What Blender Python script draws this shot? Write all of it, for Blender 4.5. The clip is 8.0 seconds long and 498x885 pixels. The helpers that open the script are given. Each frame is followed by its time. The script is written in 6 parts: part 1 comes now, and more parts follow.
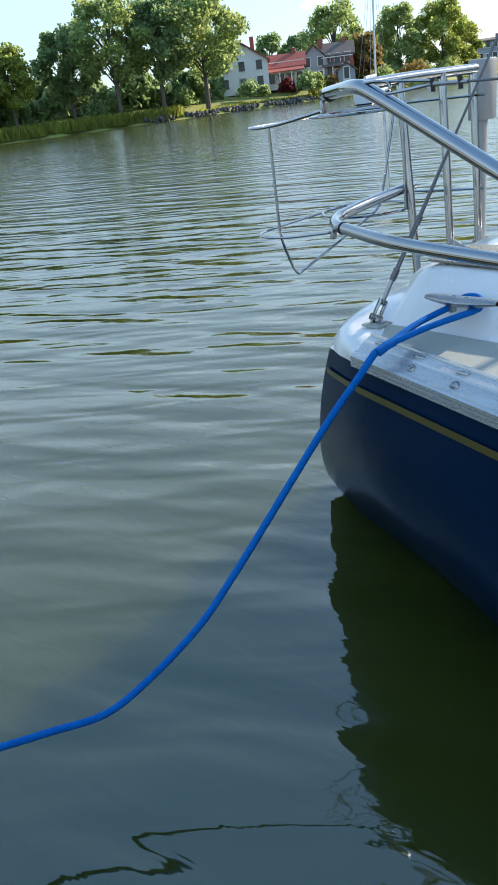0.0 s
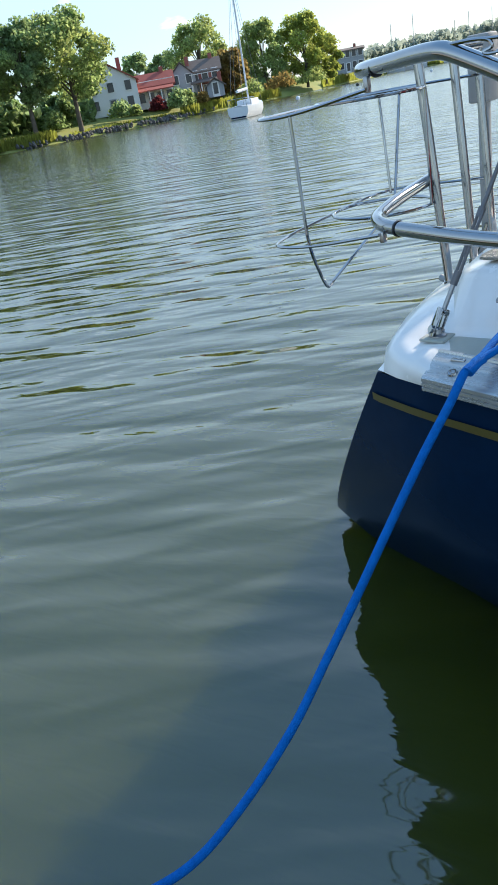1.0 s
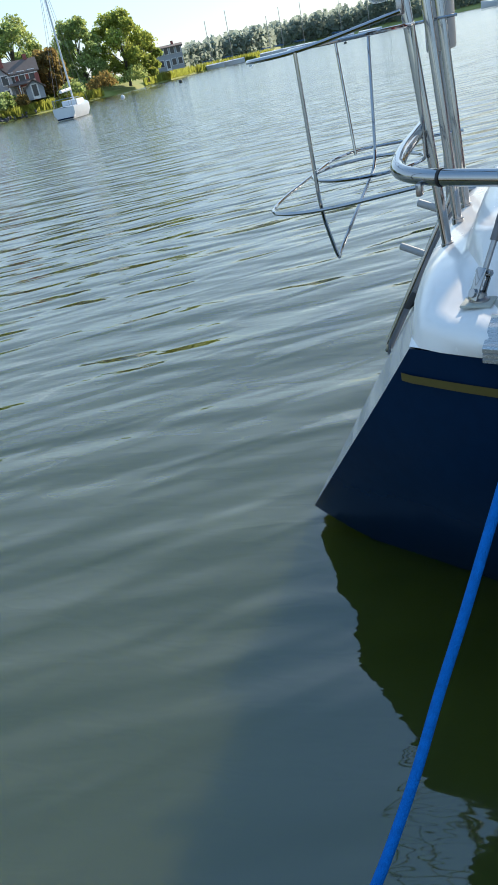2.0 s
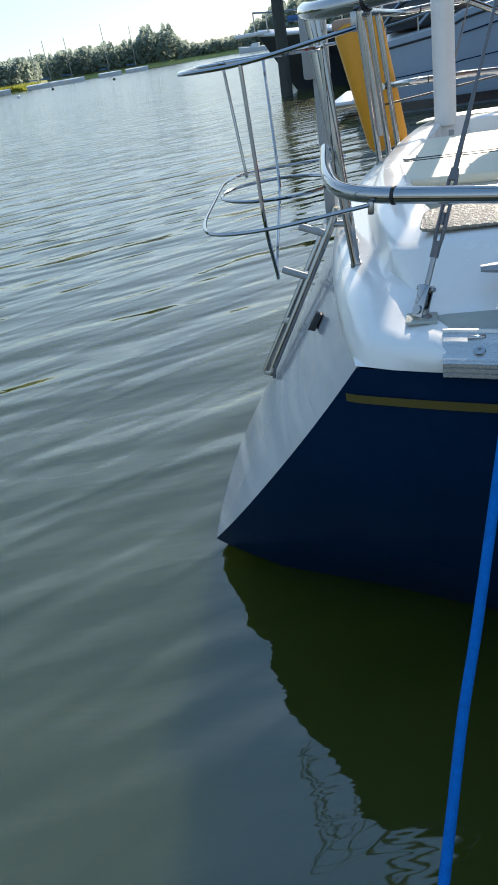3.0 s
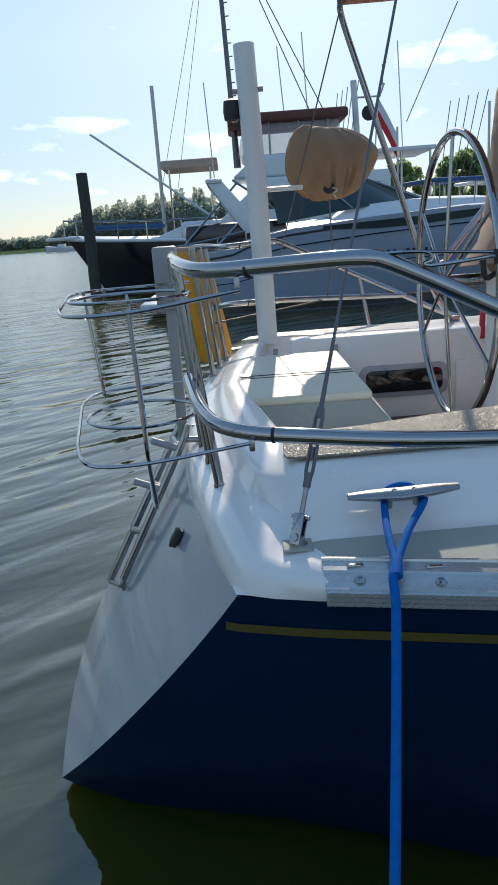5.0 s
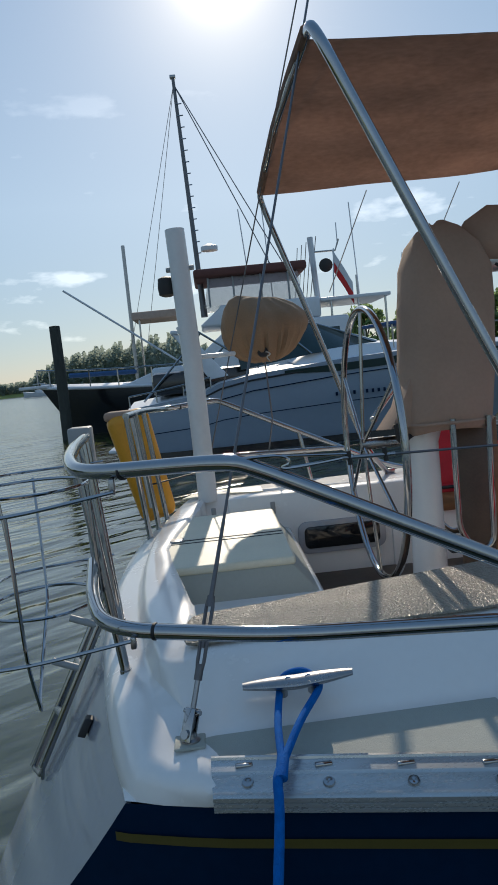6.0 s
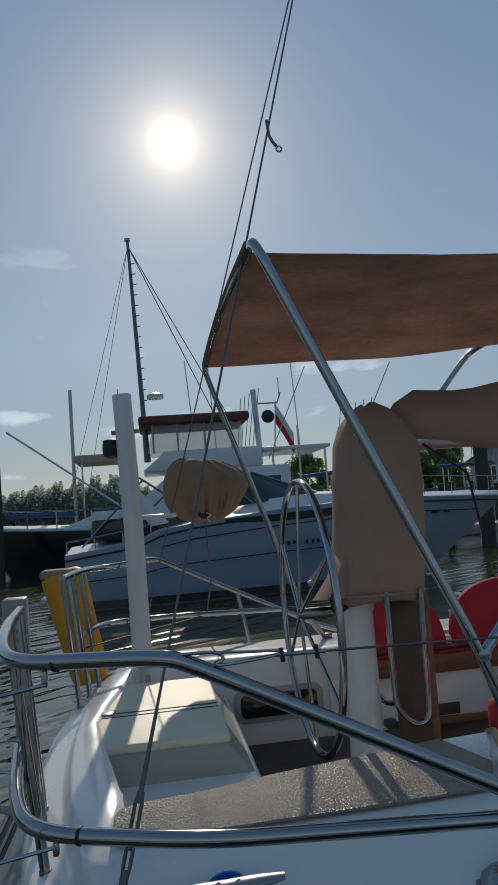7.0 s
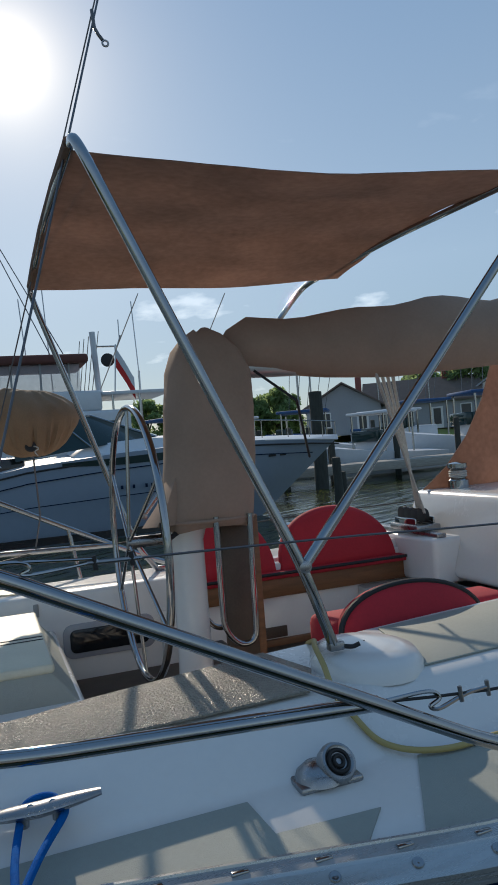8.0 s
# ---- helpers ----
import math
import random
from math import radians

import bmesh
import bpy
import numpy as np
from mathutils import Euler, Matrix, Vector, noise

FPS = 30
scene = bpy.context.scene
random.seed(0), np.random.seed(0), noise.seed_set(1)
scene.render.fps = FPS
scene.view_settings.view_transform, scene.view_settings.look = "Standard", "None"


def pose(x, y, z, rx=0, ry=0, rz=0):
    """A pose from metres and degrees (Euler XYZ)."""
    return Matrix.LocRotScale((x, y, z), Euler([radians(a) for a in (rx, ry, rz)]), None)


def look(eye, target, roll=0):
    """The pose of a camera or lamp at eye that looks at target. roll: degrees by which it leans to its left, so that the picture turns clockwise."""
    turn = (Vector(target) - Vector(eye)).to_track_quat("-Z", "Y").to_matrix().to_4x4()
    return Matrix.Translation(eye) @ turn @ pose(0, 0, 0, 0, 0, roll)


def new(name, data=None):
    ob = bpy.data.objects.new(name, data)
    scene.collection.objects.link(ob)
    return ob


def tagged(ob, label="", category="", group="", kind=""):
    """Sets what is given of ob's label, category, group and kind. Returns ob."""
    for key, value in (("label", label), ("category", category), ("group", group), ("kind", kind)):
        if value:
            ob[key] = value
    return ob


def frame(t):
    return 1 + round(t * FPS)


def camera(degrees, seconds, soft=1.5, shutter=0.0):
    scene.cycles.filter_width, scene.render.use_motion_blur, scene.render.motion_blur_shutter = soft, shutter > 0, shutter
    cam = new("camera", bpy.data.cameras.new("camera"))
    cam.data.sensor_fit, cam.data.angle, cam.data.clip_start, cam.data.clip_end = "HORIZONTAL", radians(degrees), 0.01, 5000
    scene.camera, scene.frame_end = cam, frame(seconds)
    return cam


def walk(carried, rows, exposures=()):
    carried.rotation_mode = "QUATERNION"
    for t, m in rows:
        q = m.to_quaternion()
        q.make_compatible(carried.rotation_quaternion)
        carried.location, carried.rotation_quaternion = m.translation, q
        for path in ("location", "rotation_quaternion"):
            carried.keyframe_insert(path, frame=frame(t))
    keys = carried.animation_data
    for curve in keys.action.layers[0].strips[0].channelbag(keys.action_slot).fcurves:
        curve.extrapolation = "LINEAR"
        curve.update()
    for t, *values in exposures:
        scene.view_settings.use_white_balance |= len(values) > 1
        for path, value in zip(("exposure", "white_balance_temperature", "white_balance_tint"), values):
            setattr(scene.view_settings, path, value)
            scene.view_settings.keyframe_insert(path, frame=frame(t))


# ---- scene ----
cam = camera(37.4, 8.0, soft=1.7)
PATH = [
    (0, (1.585, -1.471, 1.659), (0.108, -0.421, 0.813), -7.3),
    (0.5, (1.331, -1.495, 1.648), (-0.093, -0.362, 0.818), -10.3),
    (1, (1.05, -1.49, 1.637), (-0.268, -0.246, 0.791), -10.5),
    (2.3, (0.466, -1.499, 1.58), (-0.45, 0.007, 0.635), -12.9),
    (2.5, (0.41, -1.527, 1.591), (-0.419, 0.017, 0.628), -12.6),
    (3, (0.21, -1.526, 1.599), (-0.328, 0.157, 0.663), -9.6),
    (3.5, (0.08, -1.522, 1.636), (-0.25, 0.264, 0.798), -6.2),
    (4, (0.024, -1.505, 1.644), (-0.166, 0.33, 0.87), -4.5),
    (4.2, (0.025, -1.519, 1.654), (-0.118, 0.332, 0.911), -4.3),
    (5.3, (0.095, -1.467, 1.74), (0.13, 0.482, 1.293), -4.7),
    (5.5, (0.142, -1.47, 1.765), (0.194, 0.493, 1.39), -5.3),
    (6, (0.268, -1.491, 1.817), (0.359, 0.497, 1.623), -5.7),
    (6.5, (0.282, -1.549, 1.898), (0.428, 0.446, 1.93), -5.1),
    (7, (0.278, -1.562, 1.919), (0.559, 0.41, 2.099), -4.3),
    (7.5, (0.302, -1.531, 1.87), (0.79, 0.403, 2.011), -4.3),
    (8, (0.335, -1.497, 1.829), (1.019, 0.382, 1.835), -4.5),
]
walk(cam, [(t, look(eye, target, roll)) for t, eye, target, roll in PATH],
     exposures=[(0, 1.08), (1, 1.02), (2.5, 0.84), (4, 0.54), (5.5, 0.10), (6, -0.16), (6.5, -0.42), (7, -0.76), (7.5, -0.68), (8, -0.28)])

# ---- world, sun ----
SUN = Vector((0.057, 0.884, 0.464)).normalized()
world = bpy.data.worlds.new("sky")
scene.world = world
world.use_nodes = True
wn, wl = world.node_tree.nodes, world.node_tree.links
wn.clear()


def wnode(kind, **values):
    n = wn.new(kind)
    for key, value in values.items():
        n.inputs[int(key[1:])].default_value = value
    return n


sky = wn.new("ShaderNodeTexSky")
sky.sky_type = "NISHITA"
sky.sun_disc = False
sky.sun_elevation = math.asin(SUN.z)
sky.sun_rotation = math.atan2(SUN.x, SUN.y)
sky.air_density, sky.dust_density, sky.ozone_density = 1.0, 0.3, 2.0
bg = wnode("ShaderNodeBackground", i1=0.042)
wl.new(sky.outputs[0], bg.inputs[0])
# the sun seen through thin haze: a bright core and its aureole
co = wn.new("ShaderNodeTexCoord")
nrm = wn.new("ShaderNodeVectorMath"); nrm.operation = "NORMALIZE"
wl.new(co.outputs["Generated"], nrm.inputs[0])
dot = wn.new("ShaderNodeVectorMath"); dot.operation = "DOT_PRODUCT"
dot.inputs[1].default_value = SUN
wl.new(nrm.outputs[0], dot.inputs[0])
clampn = wn.new("ShaderNodeMath"); clampn.operation = "MAXIMUM"; clampn.inputs[1].default_value = 0
wl.new(dot.outputs["Value"], clampn.inputs[0])
total = None
for power, gain in ((6500, 2.2), (1000, 0.85), (220, 0.45), (60, 0.12), (9, 0.010)):
    p = wn.new("ShaderNodeMath"); p.operation = "POWER"; p.inputs[1].default_value = power
    g = wn.new("ShaderNodeMath"); g.operation = "MULTIPLY"; g.inputs[1].default_value = gain
    wl.new(clampn.outputs[0], p.inputs[0]); wl.new(p.outputs[0], g.inputs[0])
    if total:
        a = wn.new("ShaderNodeMath"); a.operation = "ADD"
        wl.new(total.outputs[0], a.inputs[0]); wl.new(g.outputs[0], a.inputs[1])
        total = a
    else:
        total = g
glow = wnode("ShaderNodeBackground", i0=(1.0, 0.82, 0.57, 1))
wl.new(total.outputs[0], glow.inputs[1])
# thin white clouds low over the horizon
mp = wn.new("ShaderNodeMapping"); mp.inputs["Scale"].default_value = (6, 6, 17)
wl.new(nrm.outputs[0], mp.inputs[0])
cn = wn.new("ShaderNodeTexNoise"); cn.inputs["Scale"].default_value = 1.3; cn.inputs["Detail"].default_value = 6
wl.new(mp.outputs[0], cn.inputs["Vector"])
cr = wn.new("ShaderNodeMapRange"); cr.inputs[1].default_value = 0.62; cr.inputs[2].default_value = 0.70; cr.inputs[4].default_value = 0.45
wl.new(cn.outputs[0], cr.inputs[0])
sep = wn.new("ShaderNodeSeparateXYZ"); wl.new(nrm.outputs[0], sep.inputs[0])
low = wn.new("ShaderNodeMapRange"); low.inputs[1].default_value = 0.42; low.inputs[2].default_value = 0.12
wl.new(sep.outputs[2], low.inputs[0])
cm = wn.new("ShaderNodeMath"); cm.operation = "MULTIPLY"
wl.new(cr.outputs[0], cm.inputs[0]); wl.new(low.outputs[0], cm.inputs[1])
cloud = wnode("ShaderNodeBackground", i0=(1.0, 0.97, 0.92, 1)); wl.new(cm.outputs[0], cloud.inputs[1])
# even thin haze under the blue: pale at the horizon, deeper overhead
hz = wn.new("ShaderNodeMapRange"); hz.inputs[1].default_value = 0.0; hz.inputs[2].default_value = 0.75
wl.new(sep.outputs[2], hz.inputs[0])
ramp = wn.new("ShaderNodeValToRGB")
ramp.color_ramp.elements[0].color = (0.14, 0.22, 0.31, 1)
ramp.color_ramp.elements[1].color = (0.14, 0.28, 0.49, 1)
mid = ramp.color_ramp.elements.new(0.3); mid.color = (0.315, 0.43, 0.545, 1)
wl.new(hz.outputs[0], ramp.inputs[0])
haze = wnode("ShaderNodeBackground", i1=0.9); wl.new(ramp.outputs[0], haze.inputs[0])
add0 = wn.new("ShaderNodeAddShader")
wl.new(bg.outputs[0], add0.inputs[0]); wl.new(haze.outputs[0], add0.inputs[1])
add1, add2 = wn.new("ShaderNodeAddShader"), wn.new("ShaderNodeAddShader")
wl.new(add0.outputs[0], add1.inputs[0]); wl.new(glow.outputs[0], add1.inputs[1])
wl.new(add1.outputs[0], add2.inputs[0]); wl.new(cloud.outputs[0], add2.inputs[1])
wo = wn.new("ShaderNodeOutputWorld"); wl.new(add2.outputs[0], wo.inputs[0])

sun = bpy.data.lights.new("sun", "SUN")
sun.energy, sun.angle, sun.color = 3.6, radians(0.6), (1.0, 0.87, 0.70)
sun_ob = new("sun", sun)
sun_ob.matrix_world = look(SUN * 30, (0, 0, 0))


# ---- materials ----
def material(name, base, rough=0.5, metal=0.0, vary=0.0, vary_scale=6.0, tint=None, bump=0.0, bump_scale=60.0, bump_dist=0.002,
             coat=0.0, stretch=(1, 1, 1), island=0.0, rough_vary=0.0, ior=1.5, sheen=0.0):
    """A principled surface with a large and a fine scale of colour variation and fine relief."""
    m = bpy.data.materials.new(name)
    m.use_nodes = True
    n, l = m.node_tree.nodes, m.node_tree.links
    b = n["Principled BSDF"]
    b.inputs["Base Color"].default_value = (*base, 1)
    b.inputs["Roughness"].default_value, b.inputs["Metallic"].default_value = rough, metal
    b.inputs["Coat Weight"].default_value, b.inputs["IOR"].default_value = coat, ior
    b.inputs["Sheen Weight"].default_value = sheen
    tc = n.new("ShaderNodeTexCoord")
    mpn = n.new("ShaderNodeMapping"); mpn.inputs["Scale"].default_value = stretch
    l.new(tc.outputs["Object"], mpn.inputs[0])
    if vary:
        big = n.new("ShaderNodeTexNoise"); big.inputs["Scale"].default_value = vary_scale; big.inputs["Detail"].default_value = 4
        fine = n.new("ShaderNodeTexNoise"); fine.inputs["Scale"].default_value = vary_scale * 14; fine.inputs["Detail"].default_value = 3
        l.new(mpn.outputs[0], big.inputs["Vector"]); l.new(mpn.outputs[0], fine.inputs["Vector"])
        mix = n.new("ShaderNodeMath"); mix.operation = "MULTIPLY_ADD"; mix.inputs[1].default_value = 0.35
        l.new(fine.outputs[0], mix.inputs[0])
        sc = n.new("ShaderNodeMath"); sc.operation = "MULTIPLY"; sc.inputs[1].default_value = 0.65
        l.new(big.outputs[0], sc.inputs[0]); l.new(sc.outputs[0], mix.inputs[2])
        rg = n.new("ShaderNodeMapRange"); rg.inputs[1].default_value = 0.3; rg.inputs[2].default_value = 0.7
        l.new(mix.outputs[0], rg.inputs[0])
        cx = n.new("ShaderNodeMix"); cx.data_type = "RGBA"
        t = tint or tuple(c * (1 - vary) for c in base)
        cx.inputs[6].default_value, cx.inputs[7].default_value = (*base, 1), (*t, 1)
        l.new(rg.outputs[0], cx.inputs[0])
        out = cx.outputs[2]
        if island:
            ge = n.new("ShaderNodeNewGeometry")
            ir = n.new("ShaderNodeMapRange"); ir.inputs[3].default_value = 1 - island; ir.inputs[4].default_value = 1 + island
            l.new(ge.outputs["Random Per Island"], ir.inputs[0])
            sv = n.new("ShaderNodeVectorMath"); sv.operation = "SCALE"
            l.new(out, sv.inputs[0]); l.new(ir.outputs[0], sv.inputs[3])
            out = sv.outputs[0]
        l.new(out, b.inputs["Base Color"])
        if rough_vary:
            rr = n.new("ShaderNodeMapRange"); rr.inputs[3].default_value = rough - rough_vary; rr.inputs[4].default_value = rough + rough_vary
            l.new(rg.outputs[0], rr.inputs[0]); l.new(rr.outputs[0], b.inputs["Roughness"])
    if bump:
        bn = n.new("ShaderNodeTexNoise"); bn.inputs["Scale"].default_value = bump_scale; bn.inputs["Detail"].default_value = 3
        l.new(mpn.outputs[0], bn.inputs["Vector"])
        bp = n.new("ShaderNodeBump"); bp.inputs["Strength"].default_value = bump; bp.inputs["Distance"].default_value = bump_dist
        l.new(bn.outputs[0], bp.inputs["Height"]); l.new(bp.outputs[0], b.inputs["Normal"])
    return m


GEL = material("gelcoat_white", (0.76, 0.745, 0.715), 0.24, vary=0.06, vary_scale=3, coat=0.3, bump=0.05, bump_scale=12, bump_dist=0.004, rough_vary=0.06)
# beige nonskid as the sun lights it: warm light painted in as cream
SUNBEIGE = material("sunlit_beige_nonskid", (0.70, 0.655, 0.50), 0.5, vary=0.12, vary_scale=6, bump=0.5, bump_scale=260, bump_dist=0.003)
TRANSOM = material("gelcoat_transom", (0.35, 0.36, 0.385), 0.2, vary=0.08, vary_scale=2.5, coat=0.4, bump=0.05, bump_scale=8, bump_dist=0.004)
NAVY = material("navy_topsides", (0.003, 0.018, 0.050), 0.16, vary=0.35, vary_scale=2.0, coat=0.0, bump=0.03, bump_scale=5, bump_dist=0.004, rough_vary=0.05, ior=1.13)
GOLD = material("gold_stripe", (0.09, 0.072, 0.015), 0.4, vary=0.2)
NONSKID = material("grey_green_nonskid", (0.36, 0.38, 0.34), 0.75, vary=0.12, vary_scale=5, bump=0.5, bump_scale=420, bump_dist=0.002)
BEIGE = material("beige_moulded_nonskid", (0.33, 0.295, 0.235), 0.25, vary=0.3, vary_scale=9, bump=1.0, bump_scale=130, bump_dist=0.014)
STEEL = material("polished_stainless", (0.36, 0.37, 0.38), 0.09, 1.0, vary=0.12, vary_scale=10, rough_vary=0.06)
DULLSTEEL = material("weathered_stainless", (0.38, 0.38, 0.385), 0.3, 1.0, vary=0.25, vary_scale=30, rough_vary=0.1)
WIRE = material("stay_wire", (0.16, 0.16, 0.17), 0.45, 0.8, vary=0.2, vary_scale=60)
ALU = material("anodised_aluminium", (0.55, 0.56, 0.56), 0.34, 0.7, vary=0.1, vary_scale=5, stretch=(1, 8, 8), rough_vary=0.05)
TOEALU = material("worn_toe_rail_aluminium", (0.52, 0.54, 0.54), 0.27, 0.6, vary=0.2, vary_scale=5, stretch=(1, 8, 8), rough_vary=0.08)
CANVAS = material("tan_canvas", (0.40, 0.275, 0.215), 0.9, vary=0.45, vary_scale=2.2, bump=0.35, bump_scale=380, bump_dist=0.001, sheen=0.2)
COVER = material("khaki_cover_cloth", (0.39, 0.265, 0.195), 0.88, vary=0.2, vary_scale=5, bump=0.35, bump_scale=300, bump_dist=0.001)
GRILLCOVER = material("grill_cover_cloth", (0.30, 0.19, 0.11), 0.88, vary=0.3, vary_scale=9, bump=0.4, bump_scale=260, bump_dist=0.001)
RED = material("red_cushion_cloth", (0.50, 0.02, 0.035), 0.8, vary=0.25, vary_scale=6, bump=0.3, bump_scale=300, bump_dist=0.001)
BLACKTRIM = material("black_piping", (0.015, 0.015, 0.016), 0.6, vary=0.2)
TEAK = material("oiled_teak", (0.26, 0.115, 0.045), 0.45, vary=0.45, vary_scale=5, stretch=(1, 9, 9), bump=0.2, bump_scale=40)
YELLOW = material("yellow_vinyl", (0.66, 0.29, 0.012), 0.5, vary=0.2, vary_scale=5, bump=0.2, bump_scale=30, bump_dist=0.006)
ROPE = material("blue_braided_rope", (0.001, 0.15, 0.52), 0.85, vary=0.3, vary_scale=60, bump=1.0, bump_scale=420, bump_dist=0.003, ior=1.25)
PVC = material("white_pvc_pipe", (0.70, 0.70, 0.69), 0.38, vary=0.1, vary_scale=4)
DARKGLASS = material("smoked_pane", (0.012, 0.014, 0.016), 0.08, vary=0.2)
BLACK = material("black_rubber", (0.02, 0.02, 0.021), 0.6, vary=0.3)
GREYBOX = material("grey_plastic", (0.30, 0.31, 0.31), 0.55, vary=0.1)
HOSE = material("yellow_cord", (0.45, 0.35, 0.13), 0.5, vary=0.15)
SOLE = material("brown_cockpit_sole", (0.11, 0.075, 0.05), 0.6, vary=0.4, vary_scale=8)
WHITEROPE = material("white_line", (0.55, 0.54, 0.50), 0.8, vary=0.3, vary_scale=50)
PILE = material("tarred_timber_pile", (0.055, 0.06, 0.05), 0.8, vary=0.5, vary_scale=3, stretch=(4, 4, 1), bump=0.6, bump_scale=20, bump_dist=0.02)
# boards paled so the unseen near dock bounces sun onto the shaded side
DOCKWOOD = material("weathered_dock_board", (0.42, 0.39, 0.34), 0.8, vary=0.4, vary_scale=3, stretch=(1, 8, 8))
CRUISER = material("cruiser_gelcoat", (0.25, 0.31, 0.39), 0.2, vary=0.06, coat=0.3)
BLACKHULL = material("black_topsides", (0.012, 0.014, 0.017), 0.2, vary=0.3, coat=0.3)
WHITEBOAT = material("white_superstructure", (0.62, 0.65, 0.68), 0.35, vary=0.08)
TINT = material("tinted_windscreen", (0.012, 0.035, 0.035), 0.07, vary=0.2)
BROWNTOP = material("maroon_awning", (0.14, 0.055, 0.045), 0.85, vary=0.25)
AWNING = material("faded_tan_awning", (0.42, 0.33, 0.27), 0.85, vary=0.25)
CLEAR = material("clear_vinyl_curtain", (0.66, 0.58, 0.60), 0.25, vary=0.15)
BLUECANVAS = material("blue_boat_cover", (0.03, 0.10, 0.25), 0.8, vary=0.3)
GRASS = material("bank_grass", (0.19, 0.24, 0.05), 0.9, vary=0.5, vary_scale=0.3, tint=(0.28, 0.27, 0.08))
ROCK = material("bank_stone", (0.12, 0.115, 0.11), 0.85, vary=0.4, vary_scale=2, island=0.3)
REED = material("reed_blade", (0.23, 0.25, 0.05), 0.8, vary=0.4, vary_scale=0.5, island=0.35)
WALLW = material("white_clapboard", (0.76, 0.74, 0.72), 0.7, vary=0.1, vary_scale=0.6)
WALLG = material("grey_clapboard", (0.33, 0.34, 0.36), 0.7, vary=0.12, vary_scale=0.6)
WALLR = material("rust_siding", (0.30, 0.09, 0.07), 0.7, vary=0.2)
ROOFR = material("red_shingle", (0.36, 0.085, 0.06), 0.8, vary=0.25, vary_scale=2)
ROOFB = material("brown_shingle", (0.16, 0.12, 0.10), 0.85, vary=0.25, vary_scale=2)
PANE = material("house_pane", (0.03, 0.04, 0.05), 0.1, vary=0.2)
BARK = material("bark", (0.15, 0.12, 0.095), 0.9, vary=0.4, vary_scale=2)
LEAF = material("leaf_green", (0.18, 0.25, 0.105), 0.6, vary=0.5, vary_scale=0.25, tint=(0.24, 0.26, 0.08), island=0.4)
LEAFD = material("leaf_dark", (0.19, 0.25, 0.115), 0.6, vary=0.5, vary_scale=0.25, tint=(0.15, 0.20, 0.08), island=0.4)
LEAFY = material("leaf_yellow_green", (0.21, 0.27, 0.07), 0.6, vary=0.4, vary_scale=0.3, tint=(0.2, 0.2, 0.04), island=0.4)
LEAFB = material("leaf_bronze", (0.18, 0.14, 0.05), 0.7, vary=0.4, vary_scale=0.3, tint=(0.17, 0.12, 0.04), island=0.4)
# far leaves paled and greyed: distance haze is painted into the base colour
HAZELEAF = material("haze_greyed_leaf", (0.20, 0.23, 0.20), 0.9, vary=0.4, vary_scale=0.05, tint=(0.17, 0.20, 0.16), island=0.12)
REDFLAG = material("red_flag_cloth", (0.6, 0.03, 0.03), 0.8, vary=0.1)
BUSHRED = material("leaf_burgundy", (0.13, 0.03, 0.03), 0.7, vary=0.4, vary_scale=0.5, island=0.4)


def leafy(m, share=0.6, gain=2.1):
    """Lets part of the light through a leaf material."""
    n, l = m.node_tree.nodes, m.node_tree.links
    b = n["Principled BSDF"]
    b.inputs["Specular IOR Level"].default_value = 0.15
    t = n.new("ShaderNodeBsdfTranslucent")
    src = b.inputs["Base Color"].links[0].from_socket
    up = n.new("ShaderNodeVectorMath"); up.operation = "SCALE"; up.inputs[3].default_value = gain
    l.new(src, up.inputs[0]); l.new(up.outputs[0], t.inputs[0])
    mix = n.new("ShaderNodeMixShader"); mix.inputs[0].default_value = share
    l.new(b.outputs[0], mix.inputs[1]); l.new(t.outputs[0], mix.inputs[2])
    l.new(mix.outputs[0], n["Material Output"].inputs[0])


for leaf_mat in (LEAF, LEAFD, LEAFY, LEAFB, HAZELEAF, BUSHRED, REED):
    leafy(leaf_mat)
leafy(CANVAS, 0.55, 1.6)
# clear curtains let the sky through
cl_n, cl_l = CLEAR.node_tree.nodes, CLEAR.node_tree.links
cl_t, cl_m = cl_n.new("ShaderNodeBsdfTransparent"), cl_n.new("ShaderNodeMixShader")
cl_m.inputs[0].default_value = 0.6
cl_l.new(cl_n["Principled BSDF"].outputs[0], cl_m.inputs[1]); cl_l.new(cl_t.outputs[0], cl_m.inputs[2])
cl_l.new(cl_m.outputs[0], cl_n["Material Output"].inputs[0])


